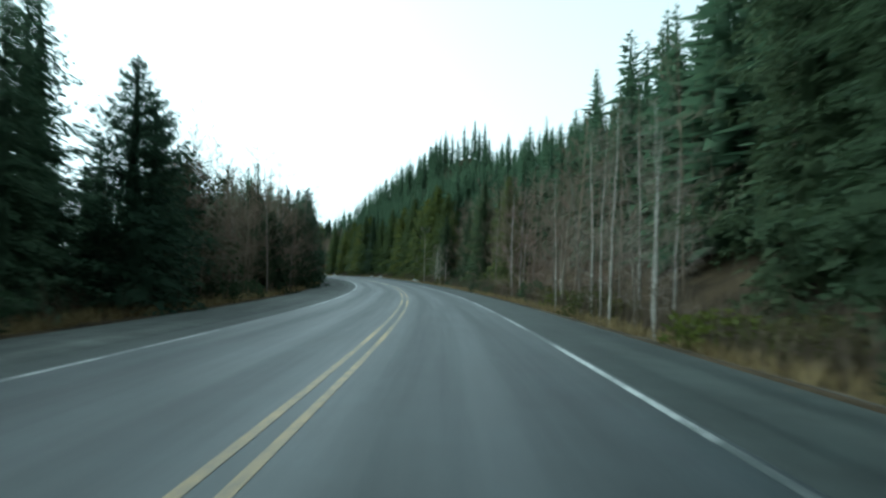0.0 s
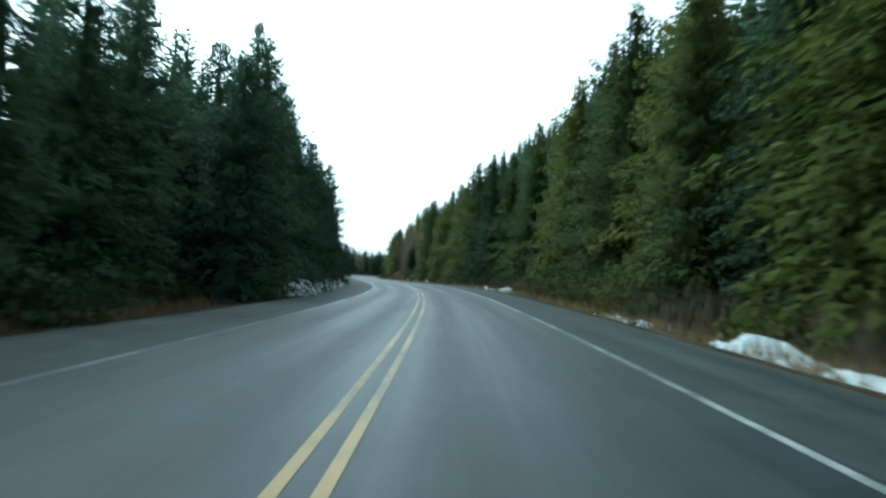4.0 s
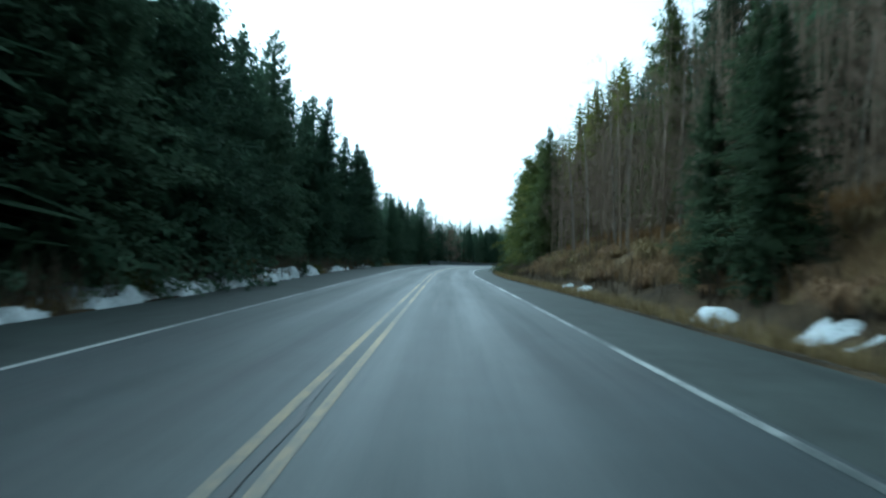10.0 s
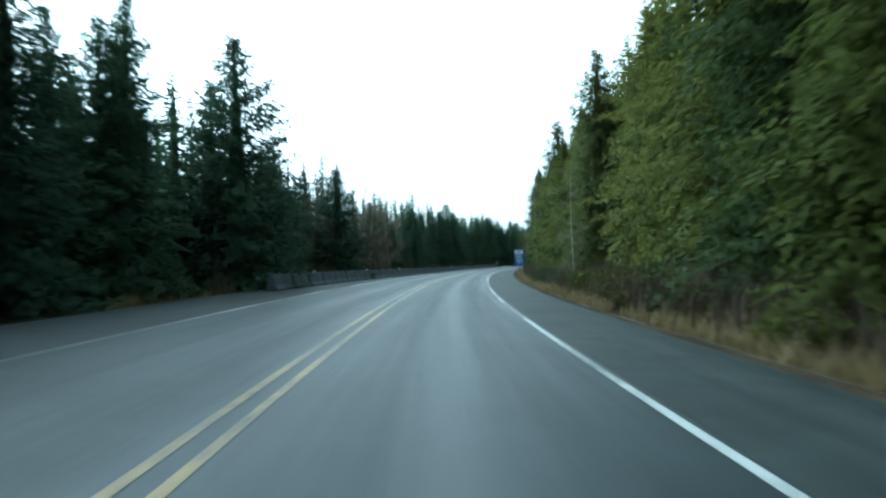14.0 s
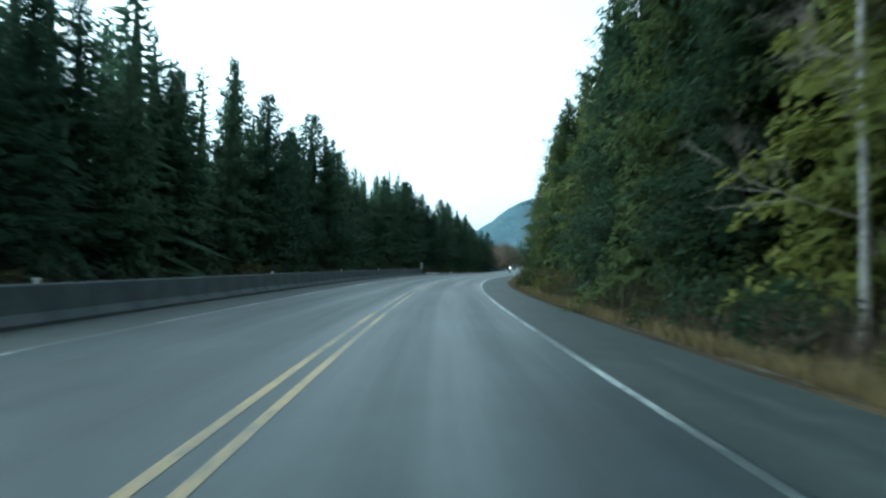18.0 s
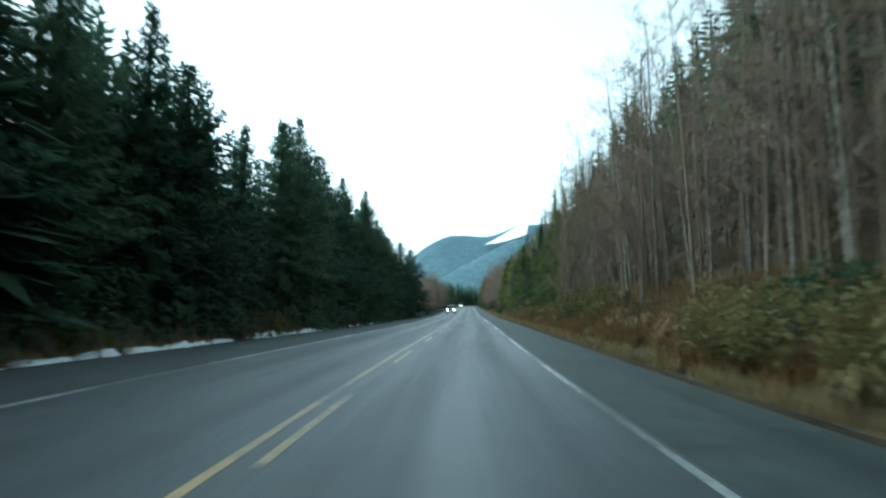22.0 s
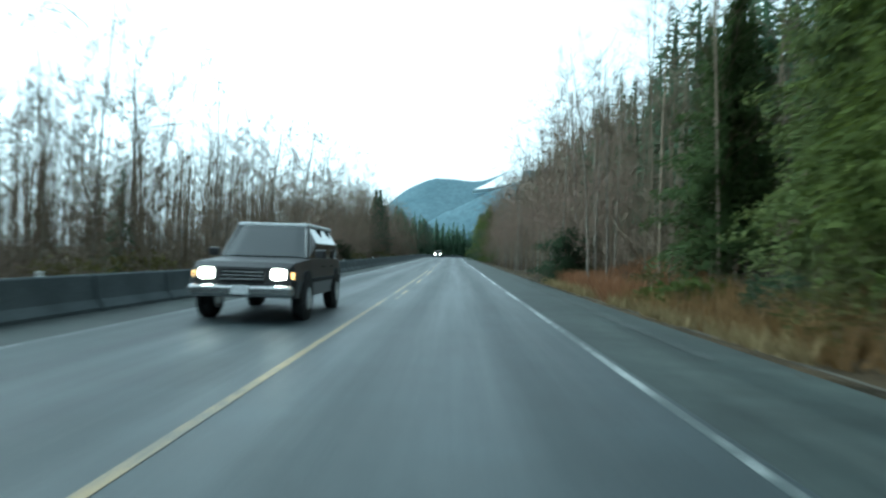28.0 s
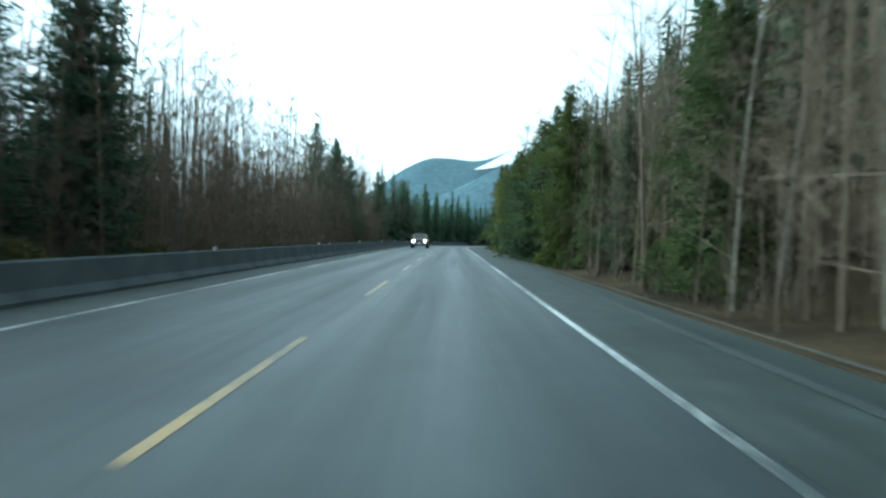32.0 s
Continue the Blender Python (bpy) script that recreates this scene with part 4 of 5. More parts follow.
# deeper woods behind the front row
far_g = np.random.default_rng(21)
FAR_FIRS = [(*simple_conifer(far_g, 20, 4.9, 230, 120), 20) for _ in range(6)]
HILL_FIRS = [(*simple_conifer(far_g, 20, 4.6, 150, 90), 20) for _ in range(6)]
FAR_ALDERS = [(*simple_alder(far_g, 14), 14) for _ in range(5)]


def spots(s0, s1, lats, h0, h1, gap):
    return [(s0 + (k + rng.uniform(0, 1)) * gap, q * rng.uniform(0.9, 1.12), rng.uniform(h0, h1)) for q in lats for k in range(int((s1 - s0) / gap))]


for name, makers, mat_, label, places in (
        ("dark_fir_woods", FAR_FIRS, FIR, "dense dark fir woods behind the roadside trees",
         spots(-60, -10, (-12, -15, -19, -25), 8, 11, 2.6) + spots(-10, 45, (-12, -14.5, -17, -21), 5.5, 7.4, 2.5) + spots(40, 92, (-13.8, -16, -18.5, -22, -28), 10, 14, 3.1) + spots(92, 268, (-13, -14.6, -16.5, -18.5, -22, -28), 12.5, 16.2, 2.7) + spots(268, 302, (-12.5, -14, -16, -19, -23, -28), 9, 11.6, 2.4) + spots(300, 350, (-12.5, -14.5, -17, -20, -25), 10, 13.5, 2.8) + spots(350, 374, (-12.5, -14.5, -17, -20, -25), 8.5, 11, 2.6) + spots(374, 400, (-12.5, -14.5, -17, -20, -25), 11.5, 15.5, 2.8) + spots(400, 442, (-13.5, -16, -19, -24), 11, 14, 3.0) + spots(425, 446, (-12.5, -15, -18), 12, 14.5, 2.6) + spots(440, 474, (-12.4, -14, -16, -19, -23), 12.5, 15.5, 2.6) + spots(470, 545, (-13.5, -16, -19, -23, -28), 11.5, 15, 3.0) + spots(545, 570, (-13, -17), 9, 12, 3.2) + spots(645, 740, (-15, -19, -24), 8, 11, 3.6) + spots(600, 780, (-32, -40), 8, 10.5, 5.5) + spots(585, 740, (-12,), 4.5, 6, 17) + spots(740, 890, (-10, -12.5, -15, -19, -24, -30), 8, 14, 2.6)),
        ("hillside_fir_woods", HILL_FIRS, HILL_FIR, "dark green firs climbing the hillside",
         spots(-60, -10, (16, 19, 23, 28), 15, 20, 3.4) + spots(-10, 25, (15.5, 18, 22, 28), 14, 17, 3.0) + spots(25, 70, (15.5, 18, 22, 28), 10, 14, 3.4) + spots(70, 170, (15, 17.5, 20, 23, 28), 13, 18, 3.4) + spots(-10, 170, (35, 45, 57, 70), 13, 17, 3.4) + spots(170, 250, (25, 31, 41, 54, 70), 13, 17, 3.2) + spots(256, 430, (23, 31), 14, 19, 3.3) + spots(250, 330, (42, 54, 68), 16, 20, 3.8) + spots(430, 575, (20, 25, 32, 42), 14, 19, 3.6) + spots(575, 890, (18, 22, 28, 37, 50), 12, 17, 3.6)),
        ("olive_conifer_woods", FAR_FIRS, CEDAR, "yellowish green conifers behind the roadside trees",
         spots(256, 424, (16, 18.5, 21), 14, 19, 3.2) + spots(508, 580, (14.5, 17, 19.5), 8, 12, 3.4)),
        ("bare_alder_woods", FAR_ALDERS, TWIG, "leafless brown alder woods on the slope",
         spots(-10, 60, (11, 14), 8, 12, 2.8) + spots(182, 256, (11.4, 12.6, 14, 16, 19, 22), 8, 12, 1.9) + spots(424, 506, (10.2, 11.4, 12.8, 14.5, 17, 20, 23), 9, 13, 1.7) + spots(500, 580, (12.5, 17), 10, 13, 2.6) + spots(585, 760, (9.2, 11, 13.5, 17, 21), 9, 13, 1.9) + spots(600, 700, (8.4, 9.6), 4, 7, 1.3) + spots(645, 735, (18, 22, 27), 12.5, 15.5, 2.0)
         + spots(565, 645, (-11.5, -14, -17), 8, 10.8, 1.9) + spots(560, 770, (-20, -24), 8.5, 11.5, 1.8) + spots(560, 740, (-8.8, -10.2, -12, -15), 5.5, 9, 1.15) + spots(635, 740, (-10.4, -11.5, -13, -15, -18), 9.5, 12.5, 1.5) + spots(-10, 60, (-9.4, -10.4, -11.6, -13), 6.5, 8.8, 1.7))):
    far_woods(name, makers, places, mat_, label)


# ---- undergrowth ----
def tufts(name, ranges, count, height, spread, material, label, blades=6, thick=0.02):
    """Grass, brush or dead fern: narrow blades in tufts on the ground."""
    g = np.random.default_rng(len(name))
    total = sum(b - a for a, b, *_ in ranges)
    v, f = [], []
    for a, b, q0, q1 in ranges:
        n = int(count * (b - a) / total)
        s, q = g.uniform(a, b, n), q0 + (q1 - q0) * g.random(n)
        keep = ripple(s * 3, q * 5, 6, 18) > -0.9
        s, q = s[keep], q[keep]
        base = ground_point(s, q, -0.03)
        for _ in range(blades):
            m = len(base)
            ang, h = g.uniform(0, 6.28, m), height * g.uniform(0.45, 1.25, m)
            out = spread * g.uniform(0.3, 1.0, m) * h
            p0 = base + np.stack([g.normal(0, 0.08, m), g.normal(0, 0.08, m), np.zeros(m)], -1)
            sd = np.stack([-np.sin(ang), np.cos(ang), np.zeros(m)], -1) * thick
            p1 = p0 + np.stack([np.cos(ang) * out, np.sin(ang) * out, h], -1)
            k = sum(len(x) for x in v)
            v.append(np.concatenate([p0 - sd, p0 + sd, p1]))
            f.append(np.stack([np.arange(m), np.arange(m) + m, np.arange(m) + 2 * m], -1) + k)
    ob = new(name, mesh_of(name, np.concatenate(v), np.concatenate(f), material))
    return tagged(ob, label, "undergrowth", kind="stuff")


tufts("dry_grass", [(-80, 165, 6.5, 8.2), (165, 250, 8.8, 13.0), (165, 575, 6.4, 6.9), (250, 400, 7.0, 8.4), (400, 575, 8.0, 10.8), (575, 600, 6.2, 7.0), (-80, 540, -9.0, -7.6)], 24000, 0.42, 0.9, DRY, "bleached dry grass on the verge and bank", 6, 0.022)
tufts("bank_grass", [(165, 250, 9.0, 13.2), (404, 505, 8.2, 11.2), (520, 572, 8.0, 9.8)], 38000, 0.5, 1.1, DRY, "thick bleached grass hanging over the cut bank", 6, 0.03)
tufts("dead_bracken", [(160, 250, 12.0, 13.8), (400, 575, 7.6, 9.5), (421, 506, 7.2, 11.0), (575, 586, 6.8, 9.2)], 17000, 0.7, 0.8, BRACKEN, "rust brown dead bracken on the bank", 6, 0.03)
tufts("rust_bracken", [(586, 597.5, 6.9, 10.5)], 1500, 0.9, 0.8, BRACKEN, "dense rust brown dead bracken by the shoulder", 7, 0.03)
tufts("bare_brush", [(92, 270, -9.8, -7.3), (-80, 160, 7.0, 9.0), (250, 400, 7.0, 9.0), (-80, 780, 7.6, 12.0), (-80, 300, -12.0, -8.0), (300, 540, -11.0, -7.2), (540, 780, -13.0, -7.0)], 18000, 1.3, 0.45, BRUSH, "tangle of bare brown brush under the trees", 5, 0.02)


def shrub_mesh(seed, wide, tall, material, count=300, leaf=0.15):
    g = np.random.default_rng(seed)
    d = g.normal(0, 1, (count, 3))
    d /= np.linalg.norm(d, axis=1)[:, None]
    r = g.uniform(0.45, 1.0, count) ** 0.5 * (1 + 0.25 * np.sin(d[:, 0] * 7 + seed) * np.cos(d[:, 1] * 6))
    c = d * r[:, None] * [wide, wide, tall * 0.62] + [0, 0, tall * 0.45]
    c[:, 2] = np.abs(c[:, 2])
    a, b = g.normal(0, 1, (count, 3)), g.normal(0, 1, (count, 3))
    a *= leaf / np.linalg.norm(a, axis=1)[:, None] * g.uniform(0.6, 1.5, count)[:, None]
    b *= leaf * 0.6 / np.linalg.norm(b, axis=1)[:, None]
    v = np.concatenate([c - a, c + b, c + a, c - b])
    k = np.arange(count)
    return mesh_of("shrub", v, np.stack([k, k + count, k + 2 * count, k + 3 * count], -1), material)


def stem_mesh(seed):
    """Thin stems that fan out from the foot of a shrub."""
    g, pile = np.random.default_rng(seed), Pile()
    for k in range(7):
        a, r, h = k * 2.4, g.uniform(0.2, 0.55), g.uniform(0.45, 0.8)
        pile.add(*tube([(0.04 * math.cos(a), 0.04 * math.sin(a), -0.05), (0.5 * r * math.cos(a), 0.5 * r * math.sin(a), 0.55 * h), (r * math.cos(a), r * math.sin(a), h)], [0.016, 0.012, 0.005], 4))
    return pile.mesh("stems", ALDER_BARK)


STEMS = [stem_mesh(k) for k in (41, 42)]
SHRUBS = [shrub_mesh(k, w, h, m, 1300 if m is TUSSOCK else 700, 0.06 if m is TUSSOCK else 0.09) for k, (w, h, m) in enumerate(((0.9, 1.0, SALAL), (1.3, 1.4, SALAL), (0.8, 0.8, CEDAR), (1.1, 1.2, SPRUCE), (1.0, 0.8, TUSSOCK), (1.3, 1.0, TUSSOCK)))]
for s0, s1, lat_, n, big in ((446, 461, 8.3, 9, 1.35), (480, 560, 9.2, 9, 1.15), (404, 432, 8.4, 8, 1.2), (-80, 60, 7.7, 26, 1), (60, 168, 7.9, 22, 1), (250, 415, 7.8, 34, 1), (415, 500, 9.2, 16, 1), (500, 580, 8.4, 20, 1), (575, 592, 8.0, 6, 1), (-80, 300, -8.2, 34, 1), (300, 540, -8.4, 22, 1), (560, 690, -7.6, 16, 1)):
    for k in range(n):
        kind = int(rng.integers(4)) if big == 1 else (4, 5, 4, 5, 1)[int(rng.integers(5))]
        ob = new("shrub", SHRUBS[kind])
        p = ground_point(s0 + (s1 - s0) * (k + rng.random()) / n, lat_ * rng.uniform(0.95, 1.15), -0.06)
        z = big * rng.uniform(0.7, 1.25)
        ob.matrix_basis = Matrix.Translation(Vector(p)) @ Euler((0, 0, rng.uniform(0, 6.28))).to_matrix().to_4x4() @ Matrix.Diagonal((z * rng.uniform(0.9, 1.3), z, z, 1))
        tagged(ob, ("low green salal shrub under the trees", "spreading green salal shrub at the forest edge", "small yellow-green conifer bush", "small dark green bush", "olive tussock of grass and moss on the bank", "broad straw-coloured tussock on the bank")[kind], "shrub", "shrubs at the forest edge")
        part("stems", STEMS[k % 2], ob, "thin brown stems")


def tussock_mesh(seed, count=150):
    """A drooping clump of long dead grass."""
    g = np.random.default_rng(seed)
    tris = []
    for _ in range(count):
        a, h, r = g.uniform(0, 6.28), g.uniform(0.25, 0.6), g.uniform(0.2, 0.75)
        c, s_ = math.cos(a), math.sin(a)
        p0, w = np.array([c * r * 0.3, s_ * r * 0.3, 0]), g.uniform(0.012, 0.03)
        p1 = np.array([c * r * 0.7, s_ * r * 0.7, h])
        p2 = np.array([c * r * 1.25 + g.normal(0, 0.06), s_ * r * 1.25 + g.normal(0, 0.06), h * g.uniform(0.1, 0.8)])
        side = np.array([-s_, c, 0]) * w
        tris += [p0 - side, p0 + side, p1 + side, p0 - side, p1 + side, p1 - side, p1 - side, p1 + side, p2]
    return mesh_of("grass_tussock", tris, np.arange(len(tris)).reshape(-1, 3), DRY)


TUSSOCKS = [tussock_mesh(k) for k in (31, 32, 33)]
for s0, s1, q0, q1, n in ((167, 256, 8.6, 13.5, 130), (404, 506, 7.8, 11.2, 90), (522, 572, 7.8, 9.8, 30)):
    for k in range(n):
        p = ground_point(s0 + (s1 - s0) * (k + rng.random()) / n, rng.uniform(q0, q1), -0.02)
        z = rng.uniform(0.7, 1.5)
        ob = new("grass_tussock", TUSSOCKS[k % 3])
        ob.matrix_basis = Matrix.Translation(Vector(p)) @ Euler((0, rng.uniform(-0.3, 0.0), rng.uniform(-0.6, 0.6))).to_matrix().to_4x4() @ Matrix.Diagonal((z, z, z * rng.uniform(0.7, 1.1), 1))
        tagged(ob, "drooping tussock of bleached dead grass on the bank", "grass tussock", "grass tussocks on the bank")


# ---- old snow ----
def snow_bank(s0, s1, q0, q1, deep, cover=0.0, label="dirty leftover snow bank at the road edge"):
    """A lumpy, melting patch of snow lying on the ground."""
    st, la = np.linspace(s0, s1, max(8, int((s1 - s0) / 0.2))), np.linspace(q0, q1, max(8, int(abs(q1 - q0) / 0.16)))
    s, q = np.meshgrid(st, la, indexing="ij")
    u, w = (s - s0) / (s1 - s0), (q - q0) / (q1 - q0)
    body = np.minimum(ease(u / 0.18) * ease((1 - u) / 0.18), ease(w / 0.3) * ease((1 - w) / 0.3))
    x, y = where(s, q)
    lump = 0.45 * ripple(x * 1.6 + s0, y * 1.6, 9, 21) + 0.5 * ripple(x * 4, y * 4 + s0, 12, 21) + 0.42 * ripple(x * 9, y * 9, 12, 21)
    h = deep * (body * 0.8 + 0.55 * lump - 0.5 + cover)
    p = ground_point(s, q)
    on = h > 0
    p[..., 2] += np.where(on, h + 0.02, -0.12)
    n = len(la)
    i, j = np.meshgrid(np.arange(len(st) - 1), np.arange(n - 1), indexing="ij")
    hit = on[:-1, :-1] | on[1:, :-1] | on[:-1, 1:] | on[1:, 1:]
    a = (i * n + j)[hit]
    if len(a):
        ob = new("snow_patch", mesh_of("snow_patch", p.reshape(-1, 3), np.stack([a, a + 1, a + n + 1, a + n] if q1 > q0 else [a, a + n, a + n + 1, a + 1], -1), SNOW, True))
        tagged(ob, label, "snow patch", "old snow along the highway")


for s0, s1, q0, q1, deep, cover in (
        (93, 104, -10.8, -6.9, 0.75, 0.34), (103, 116, -10.8, -6.9, 0.8, 0.32), (115, 127, -10.8, -6.9, 0.75, 0.32), (126, 140, -10.8, -6.9, 0.7, 0.32), (139, 152, -10.6, -6.9, 0.65, 0.32), (151, 166, -10.6, -6.9, 0.7, 0.3),
        (166, 176, -9.0, -6.5, 0.55, 0.05), (177, 190, -9.2, -6.5, 0.5, 0.1), (191, 203, -9.4, -6.5, 0.5, 0.12), (203, 219, -10.2, -6.8, 0.5, 0.18), (219, 233, -10.2, -6.8, 0.5, 0.14), (236, 245, -9.8, -6.9, 0.4, 0.1), (252, 259, -9.2, -7.0, 0.35, 0.0), (262, 267, -9.2, -7.2, 0.3, 0.0),
        (452, 470, -8.6, -6.9, 0.22, 0.12), (470, 487, -8.9, -6.9, 0.25, 0.12), (489, 500, -8.6, -6.9, 0.2, 0.08), (503, 513, -8.8, -7.0, 0.2, 0.05), (516, 524, -9, -7.2, 0.18, 0.0),
        (104, 119, 6.6, 8.4, 0.35, 0.18), (119, 128, 6.6, 8.2, 0.3, 0.1), (133, 137, 6.9, 8.2, 0.3, 0.1), (141, 144.5, 6.8, 8.4, 0.4, 0.2), (159, 163, 7.4, 9.0, 0.4, 0.12), (164, 168, 7.0, 8.6, 0.5, 0.2), (170, 172, 7.2, 8.4, 0.4, 0.2),
        (184.5, 186.5, 7.6, 8.8, 0.4, 0.2), (190.5, 193, 7.2, 8.4, 0.4, 0.2), (198, 200.5, 7.2, 8.6, 0.3, 0.12), (203, 204.6, 7.2, 8.2, 0.35, 0.2), (219, 221.4, 7.2, 8.1, 0.2, 0.04), (223.5, 225.2, 7.4, 8.2, 0.25, 0.02), (228.5, 229.8, 7.1, 7.8, 0.22, 0.05), (264.8, 266.2, 8.1, 9.1, 0.22, 0.15), (320, 322, 8.6, 9.8, 0.3, 0.1), (328, 333, 8.6, 10.2, 0.4, 0.2),
        (35, 41, 6.7, 8.0, 0.2, 0.05), (60, 70, 6.6, 8.0, 0.3, 0.1), (74, 80, 6.6, 7.8, 0.25, 0.1), (158, 164, 10.5, 12.5, 0.5, 0.15), (424, 429, 8.0, 9.2, 0.2, 0.05)):
    snow_bank(s0, s1, q0, q1, deep, cover)


# ---- concrete barriers ----
BARRIER = bpy.data.meshes.new("concrete_barrier")
outline = [(-0.29, 0), (-0.29, 0.075), (-0.17, 0.23), (-0.09, 0.67), (-0.06, 0.7), (0.06, 0.7), (0.09, 0.67), (0.17, 0.23), (0.29, 0.075), (0.29, 0)]
bm = bmesh.new()
rings = [[bm.verts.new((x, y, z)) for x, z in outline] for y in (-1.496, -1.47, 1.47, 1.496)]
for k in (0, 3):
    for v in rings[k]:
        v.co.x *= 0.97
        v.co.z *= 0.993
for a, b in zip(rings[:-1], rings[1:]):
    for k in range(len(outline) - 1):
        bm.faces.new((a[k], a[k + 1], b[k + 1], b[k]))
bm.faces.new(rings[0])
bm.faces.new(list(reversed(rings[-1])))
bmesh.ops.recalc_face_normals(bm, faces=bm.faces[:])
bm.to_mesh(BARRIER)
bm.free()
BARRIER.materials.append(CONCRETE)
LENS = from_bm("reflector", box_bm((0.09, 0.03, 0.1), (0, 0, 0.05), 0.008), REFLECTOR)


def barrier_line(s0, s1, q0, q1):
    n = int((s1 - s0) / 3.0)
    for k in range(n):
        s = s0 + 3.0 * (k + 0.5)
        q = q0 + (q1 - q0) * ease((s - s0) / 50)
        x, y = where(s, q)
        h = float(np.interp(s, STATION, CH))
        ob = new("concrete_barrier", BARRIER)
        ends = k < 1 or k == n - 1
        down = 0.008 * rng.random()
        turn = Euler((float(np.interp(s, KNOTS, GRADE)), 0, h + rng.normal(0, 0.003) + (0.02 if k < 3 else 0))).to_matrix().to_4x4()
        ob.matrix_basis = Matrix.Translation((float(x), float(y), float(level(s, q)) - 0.05 * max(0, -float(q) - 5.0) - down)) @ turn @ Matrix.Diagonal((1, 1.012, 1, 1))
        tagged(ob, "weathered grey concrete roadside barrier with a sloped end" if ends else "weathered grey concrete roadside barrier section", "barrier", "barriers along the far shoulder")
        if k % 5 == 2:
            part("reflector", LENS, ob, "small white reflector on the barrier top", Matrix.Translation((0, 0, 0.698)))


barrier_line(302, 441, -5.7, -5.25)
barrier_line(539, 800, -5.95, -5.15)


# ---- signs and markers ----
def on_verge(s, q, up=0.0):
    x, y = where(s, q)
    return Matrix.Translation((float(x), float(y), float(ground_point(s, q)[2]) + up)) @ Matrix.Rotation(float(np.interp(s, STATION, CH)), 4, "Z")


sign = new("road_sign")
sign.matrix_basis = on_verge(346, 6.6)
tagged(sign, "tall blue and white highway sign on two steel posts", "road sign")
for x in (-0.3, 0.3):
    part("post", from_bm("post", box_bm((0.07, 0.07, 2.75), (x, 0.06, 1.2), 0.006), STEEL), sign, "galvanised steel post")
board = part("panel", from_bm("panel", box_bm((0.92, 0.03, 1.62), (0, 0, 1.95), 0.012), SIGN_BLUE), sign, "blue sign panel")
part("white_header", from_bm("white_header", box_bm((0.86, 0.012, 0.4), (0, -0.022, 2.53), 0.004), SIGN_WHITE), board, "white upper field")
for k, (w, z) in enumerate(((0.62, 2.1), (0.45, 1.9), (0.66, 1.66), (0.36, 1.44))):
    part("text_bar", from_bm("text_bar", box_bm((w, 0.01, 0.08), (-0.05 + 0.04 * k, -0.022, z), 0.003), SIGN_WHITE), board, "white bar of writing")
for w, z in ((0.45, 2.6), (0.6, 2.46)):
    part("text_bar", from_bm("text_bar", box_bm((w, 0.008, 0.06), (-0.03, -0.032, z), 0.002), SIGN_BLUE), board, "blue bar of writing")

marker = new("hazard_marker")
marker.matrix_basis = on_verge(443.2, -5.7)
tagged(marker, "upright marker plate at the barrier end, seen from behind", "road sign")
part("post", from_bm("post", box_bm((0.07, 0.07, 1.5), (0, -0.05, 0.65), 0.006), STEEL), marker)
part("plate", from_bm("plate", box_bm((0.34, 0.02, 0.95), (0, 0, 1.35), 0.008), SIGN_BACK), marker, "bare aluminium back of the plate")
for s, q in ((610, -6.4), (545, -6.8), (690, -6.2)):
    mk = new("delineator_post")
    mk.matrix_basis = on_verge(s, q)
    tagged(mk, "slim white roadside delineator post with a reflector", "marker post", "delineator posts")
    part("post", from_bm("post", box_bm((0.1, 0.035, 1.15), (0, 0, 0.45), 0.012), SIGN_WHITE), mk)
    part("reflector", from_bm("reflector", box_bm((0.075, 0.01, 0.12), (0, -0.022, 0.9), 0.003), REFLECTOR), mk, "pale reflector")


# ---- rocks and fallen wood on the bank ----
def rock_mesh(seed, size):
    g = np.random.default_rng(seed)
    bm = bmesh.new()
    bmesh.ops.create_icosphere(bm, subdivisions=3, radius=1)
    off = Vector(g.uniform(-9, 9, 3).tolist())
    for v in bm.verts:
        k = 1 + 0.45 * noise.noise(v.co * 1.1 + off) + 0.2 * noise.noise(v.co * 2.7 + off)
        v.co = Vector((v.co.x * size[0], v.co.y * size[1], v.co.z * size[2])) * k
    return from_bm("boulder", bm, ROCK)


ROCKS = [rock_mesh(k, z) for k, z in enumerate(((0.5, 0.8, 0.5), (0.8, 1.3, 0.8), (0.35, 0.45, 0.3)))]
for s, q, k, z in ([(534 + 1.5 * i, 8.5 + 0.4 * math.sin(i * 2.2), i % 3, 0.7 + 0.3 * (i % 2)) for i in range(13)] + [(534.5 + 1.9 * i, 9.7 + 0.4 * math.sin(i * 1.7), i % 2, 0.75 + 0.25 * (i % 3)) for i in range(10)] + [(408, 7.7, 2, 1.0), (410.5, 8.0, 0, 0.8), (413, 7.8, 2, 1.2), (416, 8.3, 0, 0.9), (168, 8.6, 0, 1.0), (268, 8.2, 2, 0.9), (384, 7.2, 2, 0.7), (389, 7.3, 2, 0.6), (443, 7.4, 2, 0.6)]):
    ob = new("boulder", ROCKS[k])
    ob.matrix_basis = Matrix.Translation(Vector(ground_point(s, q, 0.1 * z))) @ Euler((0, 0, s * 1.7)).to_matrix().to_4x4() @ Matrix.Diagonal((0.72 * z, 0.66 * z, 1.05 * z, 1))
    tagged(ob, "rough grey rock lying on the cut bank", "rock", "rocks on the bank")
